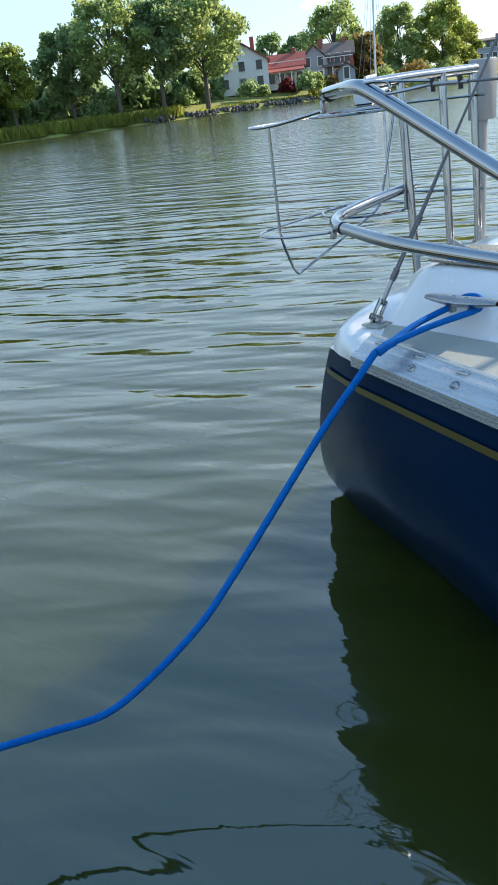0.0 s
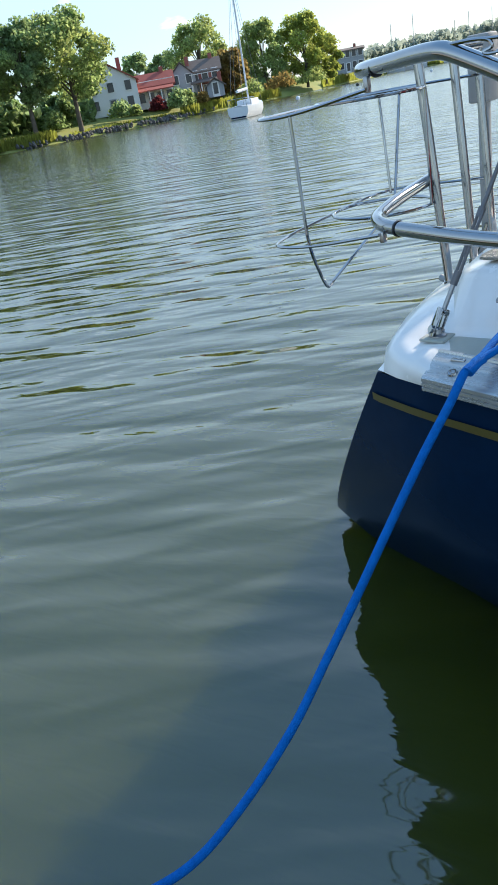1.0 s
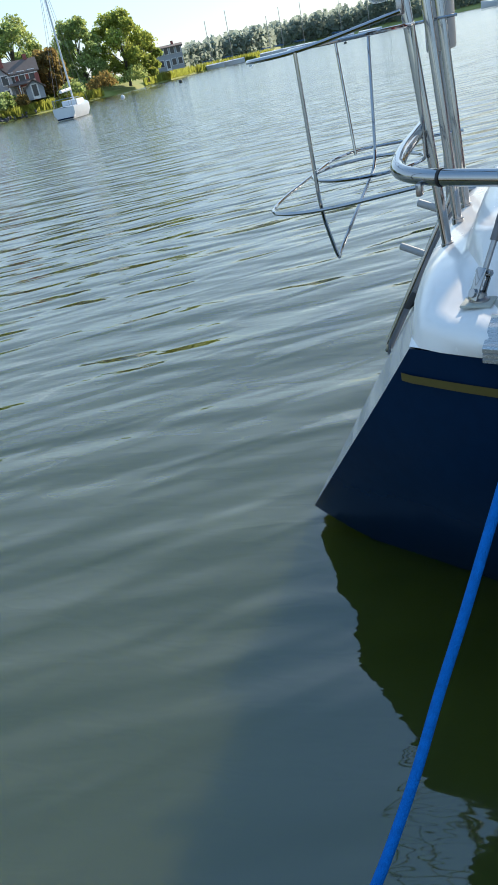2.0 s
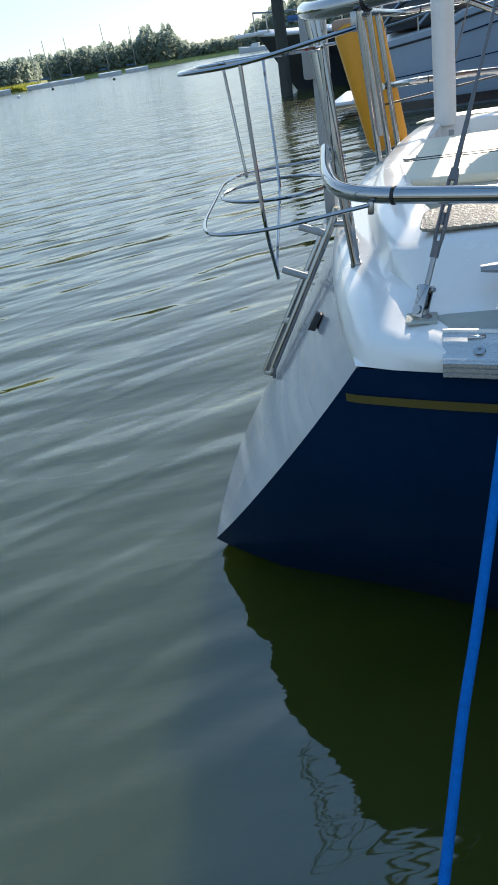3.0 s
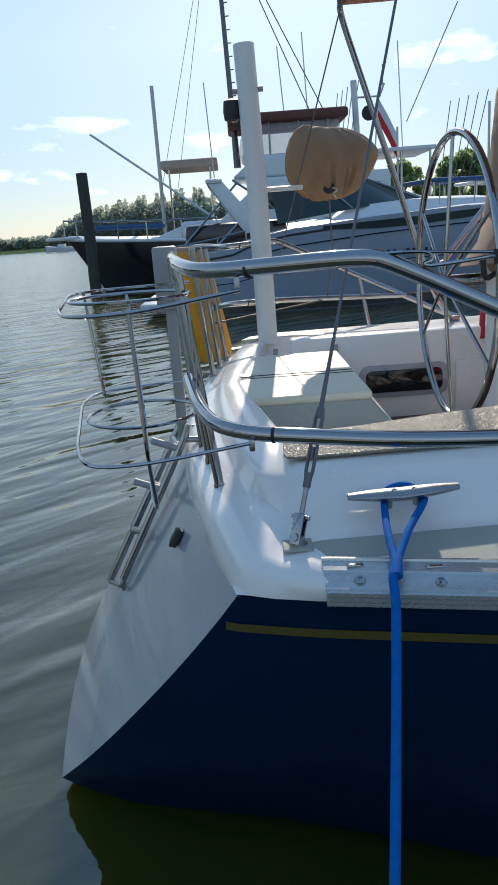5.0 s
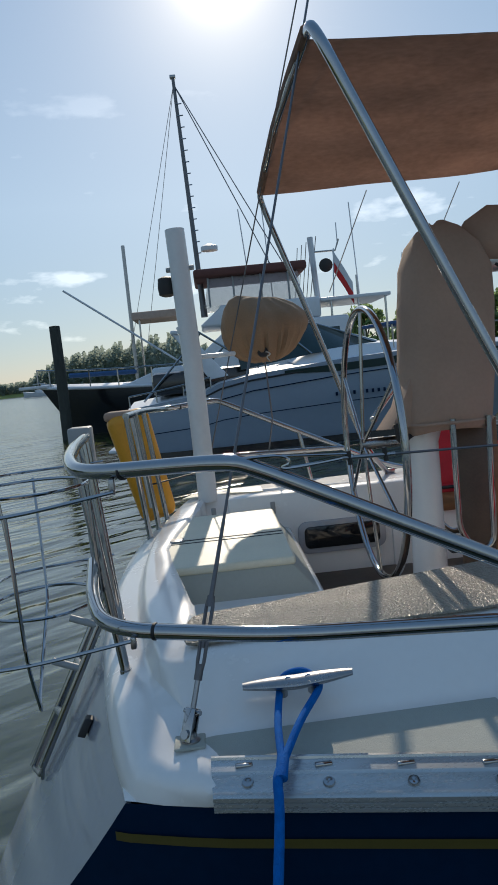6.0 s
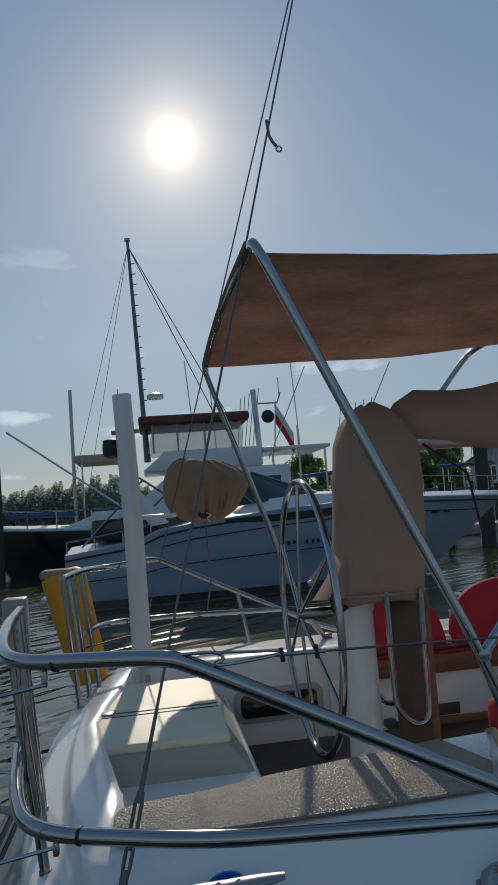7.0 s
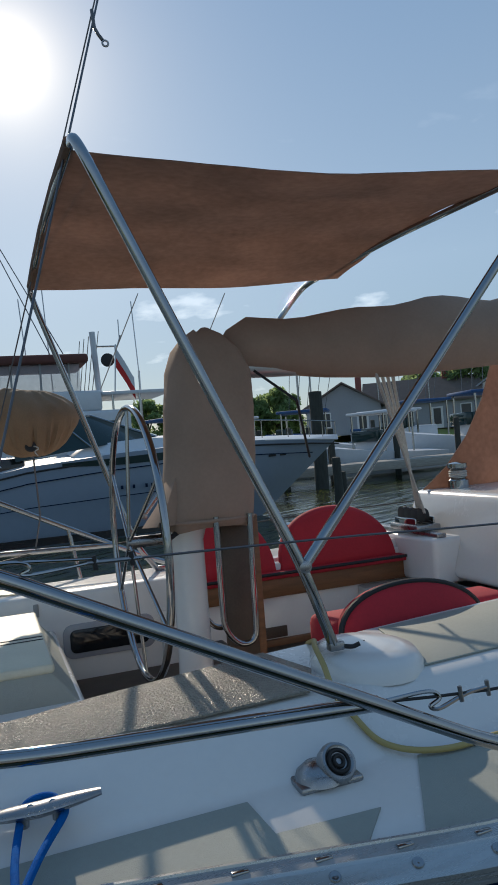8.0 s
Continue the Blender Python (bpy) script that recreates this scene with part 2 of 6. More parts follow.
def water_material():
    m = bpy.data.materials.new("murky_river_water")
    m.use_nodes = True
    n, l = m.node_tree.nodes, m.node_tree.links
    b = n["Principled BSDF"]
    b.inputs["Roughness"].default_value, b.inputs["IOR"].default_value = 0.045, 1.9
    # a light breeze ruffles the open water beyond the berths
    tc = n.new("ShaderNodeTexCoord")
    far = n.new("ShaderNodeVectorMath"); far.operation = "LENGTH"
    l.new(tc.outputs["Object"], far.inputs[0])
    ruf = n.new("ShaderNodeMapRange")
    ruf.inputs[1].default_value, ruf.inputs[2].default_value, ruf.inputs[3].default_value, ruf.inputs[4].default_value = 1.6, 14.0, 0.035, 0.15
    l.new(far.outputs["Value"], ruf.inputs[0]); l.new(ruf.outputs[0], b.inputs["Roughness"])
    # light spreads under the surface of the silty water
    b.subsurface_method = "BURLEY"
    b.inputs["Subsurface Weight"].default_value = 1.0
    b.inputs["Subsurface Radius"].default_value = (0.9, 1.0, 0.55)
    b.inputs["Subsurface Scale"].default_value = 0.4
    # silt drifting in broad patches
    ns = n.new("ShaderNodeTexNoise"); ns.inputs["Scale"].default_value = 0.9; ns.inputs["Detail"].default_value = 4
    l.new(tc.outputs["Object"], ns.inputs["Vector"])
    cx = n.new("ShaderNodeMix"); cx.data_type = "RGBA"
    cx.inputs[6].default_value, cx.inputs[7].default_value = (0.031, 0.037, 0.003, 1), (0.042, 0.049, 0.006, 1)
    l.new(ns.outputs[0], cx.inputs[0]); l.new(cx.outputs[2], b.inputs["Base Color"])

    def wave(scale, rot, stretch, detail, gain, warp=0.0):
        mpn = n.new("ShaderNodeMapping"); mpn.vector_type = "TEXTURE"
        mpn.inputs["Rotation"].default_value = (0, 0, radians(rot)); mpn.inputs["Scale"].default_value = [1 / v for v in stretch]
        l.new(tc.outputs["Object"], mpn.inputs[0])
        t = n.new("ShaderNodeTexNoise"); t.inputs["Scale"].default_value = scale; t.inputs["Detail"].default_value = detail
        t.inputs["Distortion"].default_value = warp; t.inputs["Roughness"].default_value = 0.45
        l.new(mpn.outputs[0], t.inputs["Vector"])
        g = n.new("ShaderNodeMath"); g.operation = "MULTIPLY"; g.inputs[1].default_value = gain
        l.new(t.outputs[0], g.inputs[0])
        return g.outputs[0]

    heights = [wave(1.0, 30, (0.5, 2.5, 1), 1, 0.054, 0.4), wave(1.0, 46, (1.1, 4.6, 1), 1, 0.020, 0.4), wave(1.0, 18, (4.0, 13.0, 1), 2, 0.0024, 0.5)]
    s = heights[0]
    for h in heights[1:]:
        a = n.new("ShaderNodeMath"); a.operation = "ADD"
        l.new(s, a.inputs[0]); l.new(h, a.inputs[1])
        s = a.outputs[0]
    bp = n.new("ShaderNodeBump"); bp.inputs["Strength"].default_value = 1.0; bp.inputs["Distance"].default_value = 1.0
    l.new(s, bp.inputs["Height"]); l.new(bp.outputs[0], b.inputs["Normal"])
    return m


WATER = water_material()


# ---- mesh helpers ----
def part(name, bm, mat, parent=None, label="", smooth=True):
    """Links a bmesh as one mesh object, under a thing or a part."""
    me = bpy.data.meshes.new(name)
    bm.to_mesh(me)
    bm.free()
    me.materials.append(mat)
    if smooth:
        me.polygons.foreach_set("use_smooth", [True] * len(me.polygons))
        me.set_sharp_from_angle(angle=radians(42))
    ob = new(name, me)
    if parent:
        ob.parent = parent
    if label:
        tagged(ob, label)
    return ob


def thing(name, label, category, group=""):
    return tagged(new(name), label, category, group)


def rounded(a, b, r=0.01, seg=2):
    bm = bmesh.new()
    c = [(p + q) / 2 for p, q in zip(a, b)]
    d = [abs(q - p) for p, q in zip(a, b)]
    bmesh.ops.create_cube(bm, size=1, matrix=Matrix.Translation(c) @ Matrix.Diagonal((*d, 1)))
    if r:
        bmesh.ops.bevel(bm, geom=bm.edges[:], offset=min(r, min(d) * 0.45), segments=seg, affect="EDGES", profile=0.5)
    return bm


def smooth_path(pts, n=6, closed=False):
    """Catmull-Rom through the points."""
    pts = [Vector(p) for p in pts]
    out = []
    m = len(pts)
    for i in range(m if closed else m - 1):
        p1, p2 = pts[i], pts[(i + 1) % m]
        p0 = pts[i - 1] if closed or i else p1 * 2 - p2
        p3 = pts[(i + 2) % m] if closed or i + 2 < m else p2 * 2 - p1
        for k in range(n):
            t = k / n
            out.append(0.5 * ((2 * p1) + (p2 - p0) * t + (2 * p0 - 5 * p1 + 4 * p2 - p3) * t * t + (3 * p1 - p0 - 3 * p2 + p3) * t ** 3))
    if not closed:
        out.append(pts[-1])
    return out


def rounded_path(pts, r=0.06, n=5):
    """A polyline with its corners rounded off."""
    pts = [Vector(p) for p in pts]
    out = [pts[0]]
    for a, b, c in zip(pts, pts[1:], pts[2:]):
        ra, rc = min(r, (a - b).length * 0.48), min(r, (c - b).length * 0.48)
        s, e = b + (a - b).normalized() * ra, b + (c - b).normalized() * rc
        for k in range(n + 1):
            t = k / n
            out.append(s.lerp(b, t).lerp(b.lerp(e, t), t))
    out.append(pts[-1])
    return out


def tube(pts, r, seg=10, closed=False, bm=None, taper=None):
    bm = bm or bmesh.new()
    pts = [Vector(p) for p in pts]
    m = len(pts)
    rings, up = [], None
    for i, p in enumerate(pts):
        a = pts[i - 1] if closed or i else p
        b = pts[(i + 1) % m] if closed or i + 1 < m else p
        d = (b - a).normalized()
        if up is None:
            up = d.orthogonal().normalized()
        up = (up - d * up.dot(d)).normalized()
        side = d.cross(up)
        rr = r if taper is None else r + (taper - r) * i / (m - 1)
        rings.append([bm.verts.new(p + (up * math.cos(2 * math.pi * k / seg) + side * math.sin(2 * math.pi * k / seg)) * rr) for k in range(seg)])
    for i in range(m if closed else m - 1):
        r0, r1 = rings[i], rings[(i + 1) % m]
        for k in range(seg):
            bm.faces.new((r0[k], r0[(k + 1) % seg], r1[(k + 1) % seg], r1[k]))
    if not closed:
        bm.faces.new(rings[0][::-1]); bm.faces.new(rings[-1])
    bmesh.ops.recalc_face_normals(bm, faces=bm.faces)
    return bm


def sheet(rows, thick=0.0, bm=None, close=False):
    """A surface through rows of points, given thickness along its normals."""
    bm = bm or bmesh.new()
    v = [[bm.verts.new(p) for p in row] for row in rows]
    for i in range(len(v) - 1):
        n = len(v[i])
        for k in range(n if close else n - 1):
            bm.faces.new((v[i][k], v[i][(k + 1) % n], v[i + 1][(k + 1) % n], v[i + 1][k]))
    bmesh.ops.recalc_face_normals(bm, faces=bm.faces)
    if thick:
        bmesh.ops.solidify(bm, geom=bm.faces[:], thickness=thick)
        bmesh.ops.recalc_face_normals(bm, faces=bm.faces)
    return bm


def slab(outline, thick, direction=(0, 0, 1), r=0.0):
    """A flat piece with the outline given, extruded along direction."""
    bm = bmesh.new()
    f = bm.faces.new([bm.verts.new(p) for p in outline])
    e = bmesh.ops.extrude_face_region(bm, geom=[f])
    bmesh.ops.translate(bm, verts=[g for g in e["geom"] if isinstance(g, bmesh.types.BMVert)], vec=Vector(direction).normalized() * thick)
    bmesh.ops.recalc_face_normals(bm, faces=bm.faces)
    if r:
        bmesh.ops.bevel(bm, geom=bm.edges[:], offset=r, segments=2, affect="EDGES", profile=0.5)
    return bm


def lathe(profile, seg=20, m=Matrix()):
    """A turned form: (radius, height) pairs about z, then laid by m."""
    bm = bmesh.new()
    rows = [[bm.verts.new(m @ Vector((r * math.cos(2 * math.pi * k / seg), r * math.sin(2 * math.pi * k / seg), z))) for k in range(seg)] for r, z in profile]
    for a, b in zip(rows, rows[1:]):
        for k in range(seg):
            bm.faces.new((a[k], a[(k + 1) % seg], b[(k + 1) % seg], b[k]))
    bm.faces.new(rows[0]); bm.faces.new(rows[-1])
    bmesh.ops.recalc_face_normals(bm, faces=bm.faces)
    return bm


def table(x, xs, ys):
    return float(np.interp(x, xs, ys))


# ---- water and ground ----
def grid_water():
    bm = bmesh.new()
    bmesh.ops.create_grid(bm, x_segments=2, y_segments=2, size=2500)
    return bm


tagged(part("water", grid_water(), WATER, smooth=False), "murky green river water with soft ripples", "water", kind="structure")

# ---- the sailboat ----
YC = 1.5          # centre line
boat = thing("sailboat", "moored sailboat with navy hull and white deck", "sailboat")
YS = ((-0.8, -0.56, -0.3, 0, 0.19, 0.6, 1.2, 2, 3.5, 5.5, 7.5, 9.2), (0.38, 0.26, 0.14, 0, -0.085, -0.175, -0.305, -0.43, -0.55, -0.4, 0.4, 1.5))
YW = ((-0.8, -0.65, -0.5, -0.37, 0.0, 0.2, 0.36, 0.52, 1.2, 2, 3.5, 5.5, 7.5, 9.2), (0.64, 0.565, 0.50, 0.455, 0.37, 0.31, 0.265, 0.20, -0.03, -0.16, -0.3, -0.1, 0.7, 1.5))
KEEL = ((-0.66, -0.5, -0.38, -0.2, 0.3, 1.2, 9.2), (0.07, 0.033, 0.0, -0.04, -0.14, -0.25, -0.25))     # the counter lifts clear of the water aft
ZT = 0.07
ZS = ((-1, 0, 0.2, 1.2, 9.2), (0.936, 0.936, 0.955, 0.965, 1.2))


def side_y(x, z):
    """The starboard topside's y at x and z."""
    zs = table(x, *ZS)
    f = max(0.0, (zs - z) / zs)
    a, b = table(x, *YS), table(x, *YW)
    return a + (b - a) * f ** 2.0


def bulge(y):
    return 0.20 * (1 - ((y - YC) / YC) ** 2) if 0 < y < 2 * YC else 0.0


def transom_x(y, z):
    return -0.59 * (0.936 - z) - bulge(y)


def transom_edge(z):
    y = 0.3
    for _ in range(60):
        y = 0.5 * y + 0.5 * side_y(transom_x(y, z), z)
    return y


def hull_side(mirror):
    rows = []
    for i in range(17):
        ze = 0.936 - (0.936 - ZT) * i / 16
        ye = transom_edge(ze)
        xe = transom_x(ye, ze)
        row = []
        for k in range(41):
            u = (k / 40) ** 1.6
            x = xe + (9.2 - xe) * u
            top = table(x, *ZS)
            z = ze if k == 0 else top - (top - table(x, *KEEL)) * i / 16
            y = side_y(x, z) if k else ye
            row.append((x, 2 * YC - y if mirror else y, z))
        rows.append(row)
    return sheet(rows)


hull = part("hull", hull_side(False), NAVY, boat, "glossy navy blue hull side")
part("hull", hull_side(True), NAVY, boat, "glossy navy blue hull side")


def hull_bottom():
    """The flat run under the counter, from bilge to bilge."""
    rows = []
    ye = transom_edge(ZT)
    for j in range(17):
        s = j / 16
        row = []
        for k in range(41):
            y0 = ye + (2 * YC - 2 * ye) * s
            xe = transom_x(y0, ZT)
            x = xe + (9.2 - xe) * (k / 40) ** 1.6
            z = table(x, *KEEL) if k else ZT
            a = side_y(x, z) if k else ye
            row.append((x, a + (2 * YC - 2 * a) * s, z - 0.35 * math.sin(math.pi * s) * min(1.0, k / 14)))
        rows.append(row)
    return sheet(rows)


part("hull_bottom", hull_bottom(), NAVY, boat, "dark run of the hull under the counter")


def transom():
    rows = []
    for i in range(15):
        z = 0.9385 - (0.9385 - ZT) * i / 14
        ye = transom_edge(min(z, 0.936))
        rows.append([(transom_x(y, z), y, z) for y in [ye + (2 * YC - 2 * ye) * k / 28 for k in range(29)]])
    return sheet(rows, 0.012)


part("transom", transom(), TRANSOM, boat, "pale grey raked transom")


def stripe(mirror):
    rows = []
    for dz in (0.002, 0.023):
        row = []
        for k in range(40):
            x = -0.03 + 7.5 * (k / 39) ** 1.5
            z = table(x, *ZS) - 0.088 + dz
            y = side_y(x, z) - 0.0065
            row.append((x, 2 * YC - y if mirror else y, z))
        rows.append(row)
    return sheet(rows)


part("stripe", stripe(False), GOLD, hull, "thin gold cove stripe")

# the moulded deck: rings from the hull's edge over the side deck and coaming into the cockpit
XR = (7.0, 5.0, 3.5, 2.7, 2.2, 1.8, 1.5, 1.3, 1.1, 0.9, 0.7, 0.5, 0.36, 0.25, 0.17)
YR = (0.34, 0.5, 0.75, 1.0, 1.25, 1.5)


def ring(star_y, corner, stern_x, z_star, z_stern, port=0.0, least=0.0):
    pts = [(x, star_y(x), z_star(x)) for x in XR]
    pts += [(c[0], c[1], z_star(0.1) + (z_stern - z_star(0.1)) * k / 3) for k, c in enumerate(corner)]
    pts += [(stern_x(max(y, least)), max(y, least + 0.04 * k), z_stern) for k, y in enumerate(YR)]
    return pts + [(x, 2 * YC - y + port * min(1, max(0, x / 0.4)), z) for x, y, z in reversed(pts[:-1])]


def zs_(x):
    return table(x, *ZS)


def c_in(x):
    return table(x, (0.17, 0.38, 0.57, 1.1, 2.0, 3.0), (0.52, 0.545, 0.595, 0.705, 0.77, 0.80))


def lip(x, high, low):
    """Height over the hull's edge: the free corner stands higher than the part under the toe rail."""
    return zs_(x) + table(x, (0.17, 0.24), (high, low))


def inner(y):
    """Aft edge of the cockpit well."""
    return 0.272 - bulge(y) - 0.06 * max(0.0, (y - 0.9) / 0.6)


RINGS = [
    ring(lambda x: table(x, *YS) + 0.0005, ((0.085, -0.040), (0.028, -0.011), (-0.001, 0.003), (-0.046, 0.18)), lambda y: -0.001 - bulge(y), lambda x: zs_(x) - 0.001, 0.937),
    ring(lambda x: table(x, *YS), ((0.085, -0.042), (0.022, -0.004), (-0.012, 0.055), (-0.05, 0.18)), lambda y: 0.0 - bulge(y), zs_, 0.94),
    ring(lambda x: table(x, *YS) - 0.003, ((0.087, -0.04), (0.028, -0.002), (-0.004, 0.055), (-0.042, 0.18)), lambda y: 0.003 - bulge(y), lambda x: lip(x, 0.035, 0.004), 0.985),
    ring(lambda x: table(x, *YS) + 0.010, ((0.092, -0.026), (0.045, 0.01), (0.018, 0.062), (-0.02, 0.185)), lambda y: 0.025 - bulge(y), lambda x: lip(x, 0.055, 0.014), 1.022),
    ring(lambda x: table(x, *YS) + 0.06, ((0.105, 0.008), (0.068, 0.035), (0.045, 0.08), (0.012, 0.2)), lambda y: 0.062 - bulge(y), lambda x: lip(x, 0.064, 0.045), 1.040),
    ring(lambda x: table(x, (0, 1.3, 2, 7), (0.085, 0.092, 0.105, 0.3)), ((0.14, 0.095), (0.12, 0.12), (0.10, 0.16), (0.055, 0.25)), lambda y: 0.115 - bulge(y), lambda x: zs_(x) + 0.070, 1.05),
    ring(lambda x: table(x, (0, 1.3, 2, 7), (0.112, 0.12, 0.132, 0.325)), ((0.155, 0.13), (0.14, 0.155), (0.12, 0.195), (0.075, 0.28)), lambda y: 0.13 - bulge(y), lambda x: zs_(x) + 0.084, 1.06),
    ring(lambda x: table(x, (0, 1.3, 2, 7), (0.225, 0.235, 0.25, 0.45)), ((0.152, 0.232), (0.130, 0.243), (0.105, 0.265), (0.072, 0.31)), lambda y: 0.145 - bulge(y), lambda x: zs_(x) + 0.178, 1.105),
    ring(lambda x: table(x, (0, 1.3, 2, 7), (0.255, 0.265, 0.28, 0.48)), ((0.155, 0.260), (0.136, 0.268), (0.115, 0.288), (0.087, 0.328)), lambda y: 0.16 - bulge(y), lambda x: zs_(x) + 0.193, 1.12),
    ring(c_in, ((0.163, 0.528), (0.153, 0.548), (0.145, 0.58), (0.139, 0.62)), lambda y: inner(y), lambda x: zs_(x) + 0.197, 1.130, 0.13, 0.66),
    ring(lambda x: c_in(x) + 0.015, ((0.178, 0.543), (0.170, 0.562), (0.163, 0.592), (0.158, 0.63)), lambda y: inner(y) + 0.02, lambda x: zs_(x) + 0.182, 1.118, 0.13, 0.67),
    ring(lambda x: c_in(x) + 0.05, ((0.205, 0.575), (0.198, 0.592), (0.192, 0.62), (0.187, 0.655)), lambda y: inner(y) + 0.05, lambda x: 0.55, 0.55, 0.13, 0.69),
]
deck = part("deck", sheet(RINGS), GEL, boat, "white moulded deck and coaming")
part("cockpit_sole", rounded((-0.1, 0.35, 0.5), (2.9, 2.65, 0.56), 0.01), SOLE, boat, "brown cockpit sole")
part("cockpit_side", rounded((0.3, 2.3, 0.55), (2.9, 2.42, 1.165), 0.02), GEL, boat, "white port cockpit side")


def deck_z(x, y):
    """Height of the starboard side deck between toe rail and coaming."""
    a = table(x, *YS) + 0.06
    b = table(x, (0, 1.3, 2, 7), (0.085, 0.092, 0.105, 0.3))
    return zs_(x) + 0.045 + 0.025 * (y - a) / (b - a)


def side_panel(rows_xy, name, label):
    rows = []
    for x0, x1, y0, y1 in rows_xy:
        row = []
        for k in range(7):
            x, y = x0 + (x1 - x0) * k / 6, y0 + (y1 - y0) * k / 6
            row.append((x, y, deck_z(x, y) + 0.0045))
        rows.append(row)
    return part(name, sheet(rows, 0.004), NONSKID, deck, label)


def panel_on_deck(outline, z0, mat, name, label, thick=0.006):
    return part(name, slab([(x, y, z0 + (zs_(x) - 0.955) * 0.9) for x, y in outline], thick, r=0.002), mat, deck, label)


side_panel([(x0, x1, table(x0, *YS) + 0.085, table(x1, (0, 1.3), (0.068, 0.075)) if x1 < 0.84 else table(x1, (0.84, 0.85, 1.1), (0.07, -0.06, -0.075)))
            for x0, x1 in ((0.19, 0.06), (0.25, 0.2), (0.45, 0.42), (0.7, 0.7), (0.83, 0.835), (0.84, 0.85), (0.95, 1.0), (1.0, 1.09))], "nonskid_panel", "grey-green nonskid side deck panel")
side_panel([(x0, x1, table(x0, *YS) + 0.085, table(x1, (0, 1.3, 2, 7), (0.068, 0.075, 0.085, 0.28)))
            for x0, x1 in ((1.12, 1.28), (1.4, 1.5), (1.9, 1.9), (2.6, 2.6), (3.4, 3.4))], "nonskid_panel", "grey-green nonskid side deck panel")
panel_on_deck([(0.168, 0.279), (0.45, 0.274), (0.8, 0.275), (1.1, 0.285), (1.18, 0.45), (1.12, 0.685), (0.8, 0.62), (0.58, 0.578), (0.39, 0.525), (0.19, 0.50), (0.155, 0.485), (0.143, 0.45), (0.138, 0.32), (0.145, 0.292)],
              1.158, BEIGE, "coaming_panel", "beige moulded nonskid coaming top", 0.008)
panel_on_deck([(1.46, 0.30), (2.0, 0.31), (2.9, 0.37), (2.9, 0.77), (2.0, 0.74), (1.55, 0.715)], 1.153, NONSKID, "coaming_panel", "grey-green nonskid coaming top", 0.006)
panel_on_deck([(0.05, 2.60), (0.2, 2.56), (0.32, 2.55), (0.5, 2.48), (0.5, 2.66), (0.3, 2.7), (0.1, 2.68)][::-1], 1.1478, SUNBEIGE, "coaming_panel", "beige moulded nonskid quarter patch, sunlight in its colour", 0.006)

# stern seat: a low shelf and the raised helm box on it
part("stern_seat", rounded((-0.02, 0.5, 0.56), (0.62, 2.5, 0.985), 0.03, 3), GEL, boat, "white moulded stern seat")


def helm_box():
    bm = rounded((-0.015, 1.19, 0.95), (0.515, 2.15, 1.094), 0.012, 3)
    for v in bm.verts:
        if v.co.z < 1.0:
            v.co.y += -0.05 if v.co.y < 1.6 else 0.03
            if v.co.x > 0.3:
                v.co.x += 0.10
    return bm


box = part("helm_seat", helm_box(), NONSKID, boat, "grey-sided helm seat box with white lid")
part("seat_lid", rounded((-0.02, 1.182, 1.084), (0.522, 2.158, 1.118), 0.012, 3), SUNBEIGE, box, "beige nonskid seat lid, yellow sunlight in its colour")
part("lid_seam", rounded((0.0, 1.62, 1.1175), (0.513, 1.63, 1.1205), 0), BLACKTRIM, box, smooth=False)
part("lid_seam", rounded((0.0, 1.57, 1.1175), (0.513, 1.576, 1.1205), 0), BLACKTRIM, box, smooth=False)
part("hasp", rounded((0.03, 1.6, 1.117), (0.09, 1.66, 1.126), 0.003), DULLSTEEL, box)
for x in (0.21, 0.52):
    part("vent_slot", rounded((x, 2.292, 1.06), (x + 0.025, 2.302, 1.125), 0.004), GREYBOX, boat)

part("port_seat", rounded((0.62, 1.8, 0.66), (2.3, 2.31, 0.72), 0.015), SOLE, boat, "shaded brown port seat")
# dark port in the cockpit side
def round_panel(x0, x1, z0, z1, y, thick, r, bev=0.004):
    """An upright panel with well rounded corners, its face towards -y."""
    out = []
    for cx, cz, q0 in ((x1 - r, z1 - r, 0), (x0 + r, z1 - r, 90), (x0 + r, z0 + r, 180), (x1 - r, z0 + r, 270)):
        out += [(cx + r * math.cos(radians(q0 + 15 * k)), y, cz + r * math.sin(radians(q0 + 15 * k))) for k in range(7)]
    return slab(out, thick, (0, 1, 0), bev)


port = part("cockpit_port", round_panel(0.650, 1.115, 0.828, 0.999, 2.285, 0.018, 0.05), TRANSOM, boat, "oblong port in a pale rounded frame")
part("pane", round_panel(0.683, 1.082, 0.856, 0.972, 2.279, 0.012, 0.03, 0.003), DARKGLASS, port, "smoked pane")

# toe rail: slotted aluminium extrusion along the edge, with ribs and bolts
def toe_rows(prof):
    rows = []
    for dy, dz in prof:
        rows.append([(x, table(x, *YS) + dy, zs_(x) + dz) for x in [0.19 + (6 - 0.19) * (k / 50) ** 1.5 for k in range(51)]])
    return rows


def toe_rail():
    prof = [(-0.012, -0.006), (-0.016, -0.003), (-0.016, 0.004), (-0.012, 0.006), (-0.016, 0.008), (-0.016, 0.015), (-0.012, 0.017), (-0.016, 0.019),
            (-0.016, 0.027), (-0.010, 0.032), (0.0, 0.034), (0.032, 0.048), (0.034, 0.049), (0.037, 0.054), (0.067, 0.062), (0.0685, 0.067), (0.074, 0.068), (0.0765, 0.066), (0.078, 0.04)]
    bm = sheet(toe_rows(prof))
    for k in (0, 50):
        f = [v for v in bm.verts if abs(v.co.x - (0.19 if k == 0 else 6)) < 1e-5]
        bm.faces.new(f)
    return bm


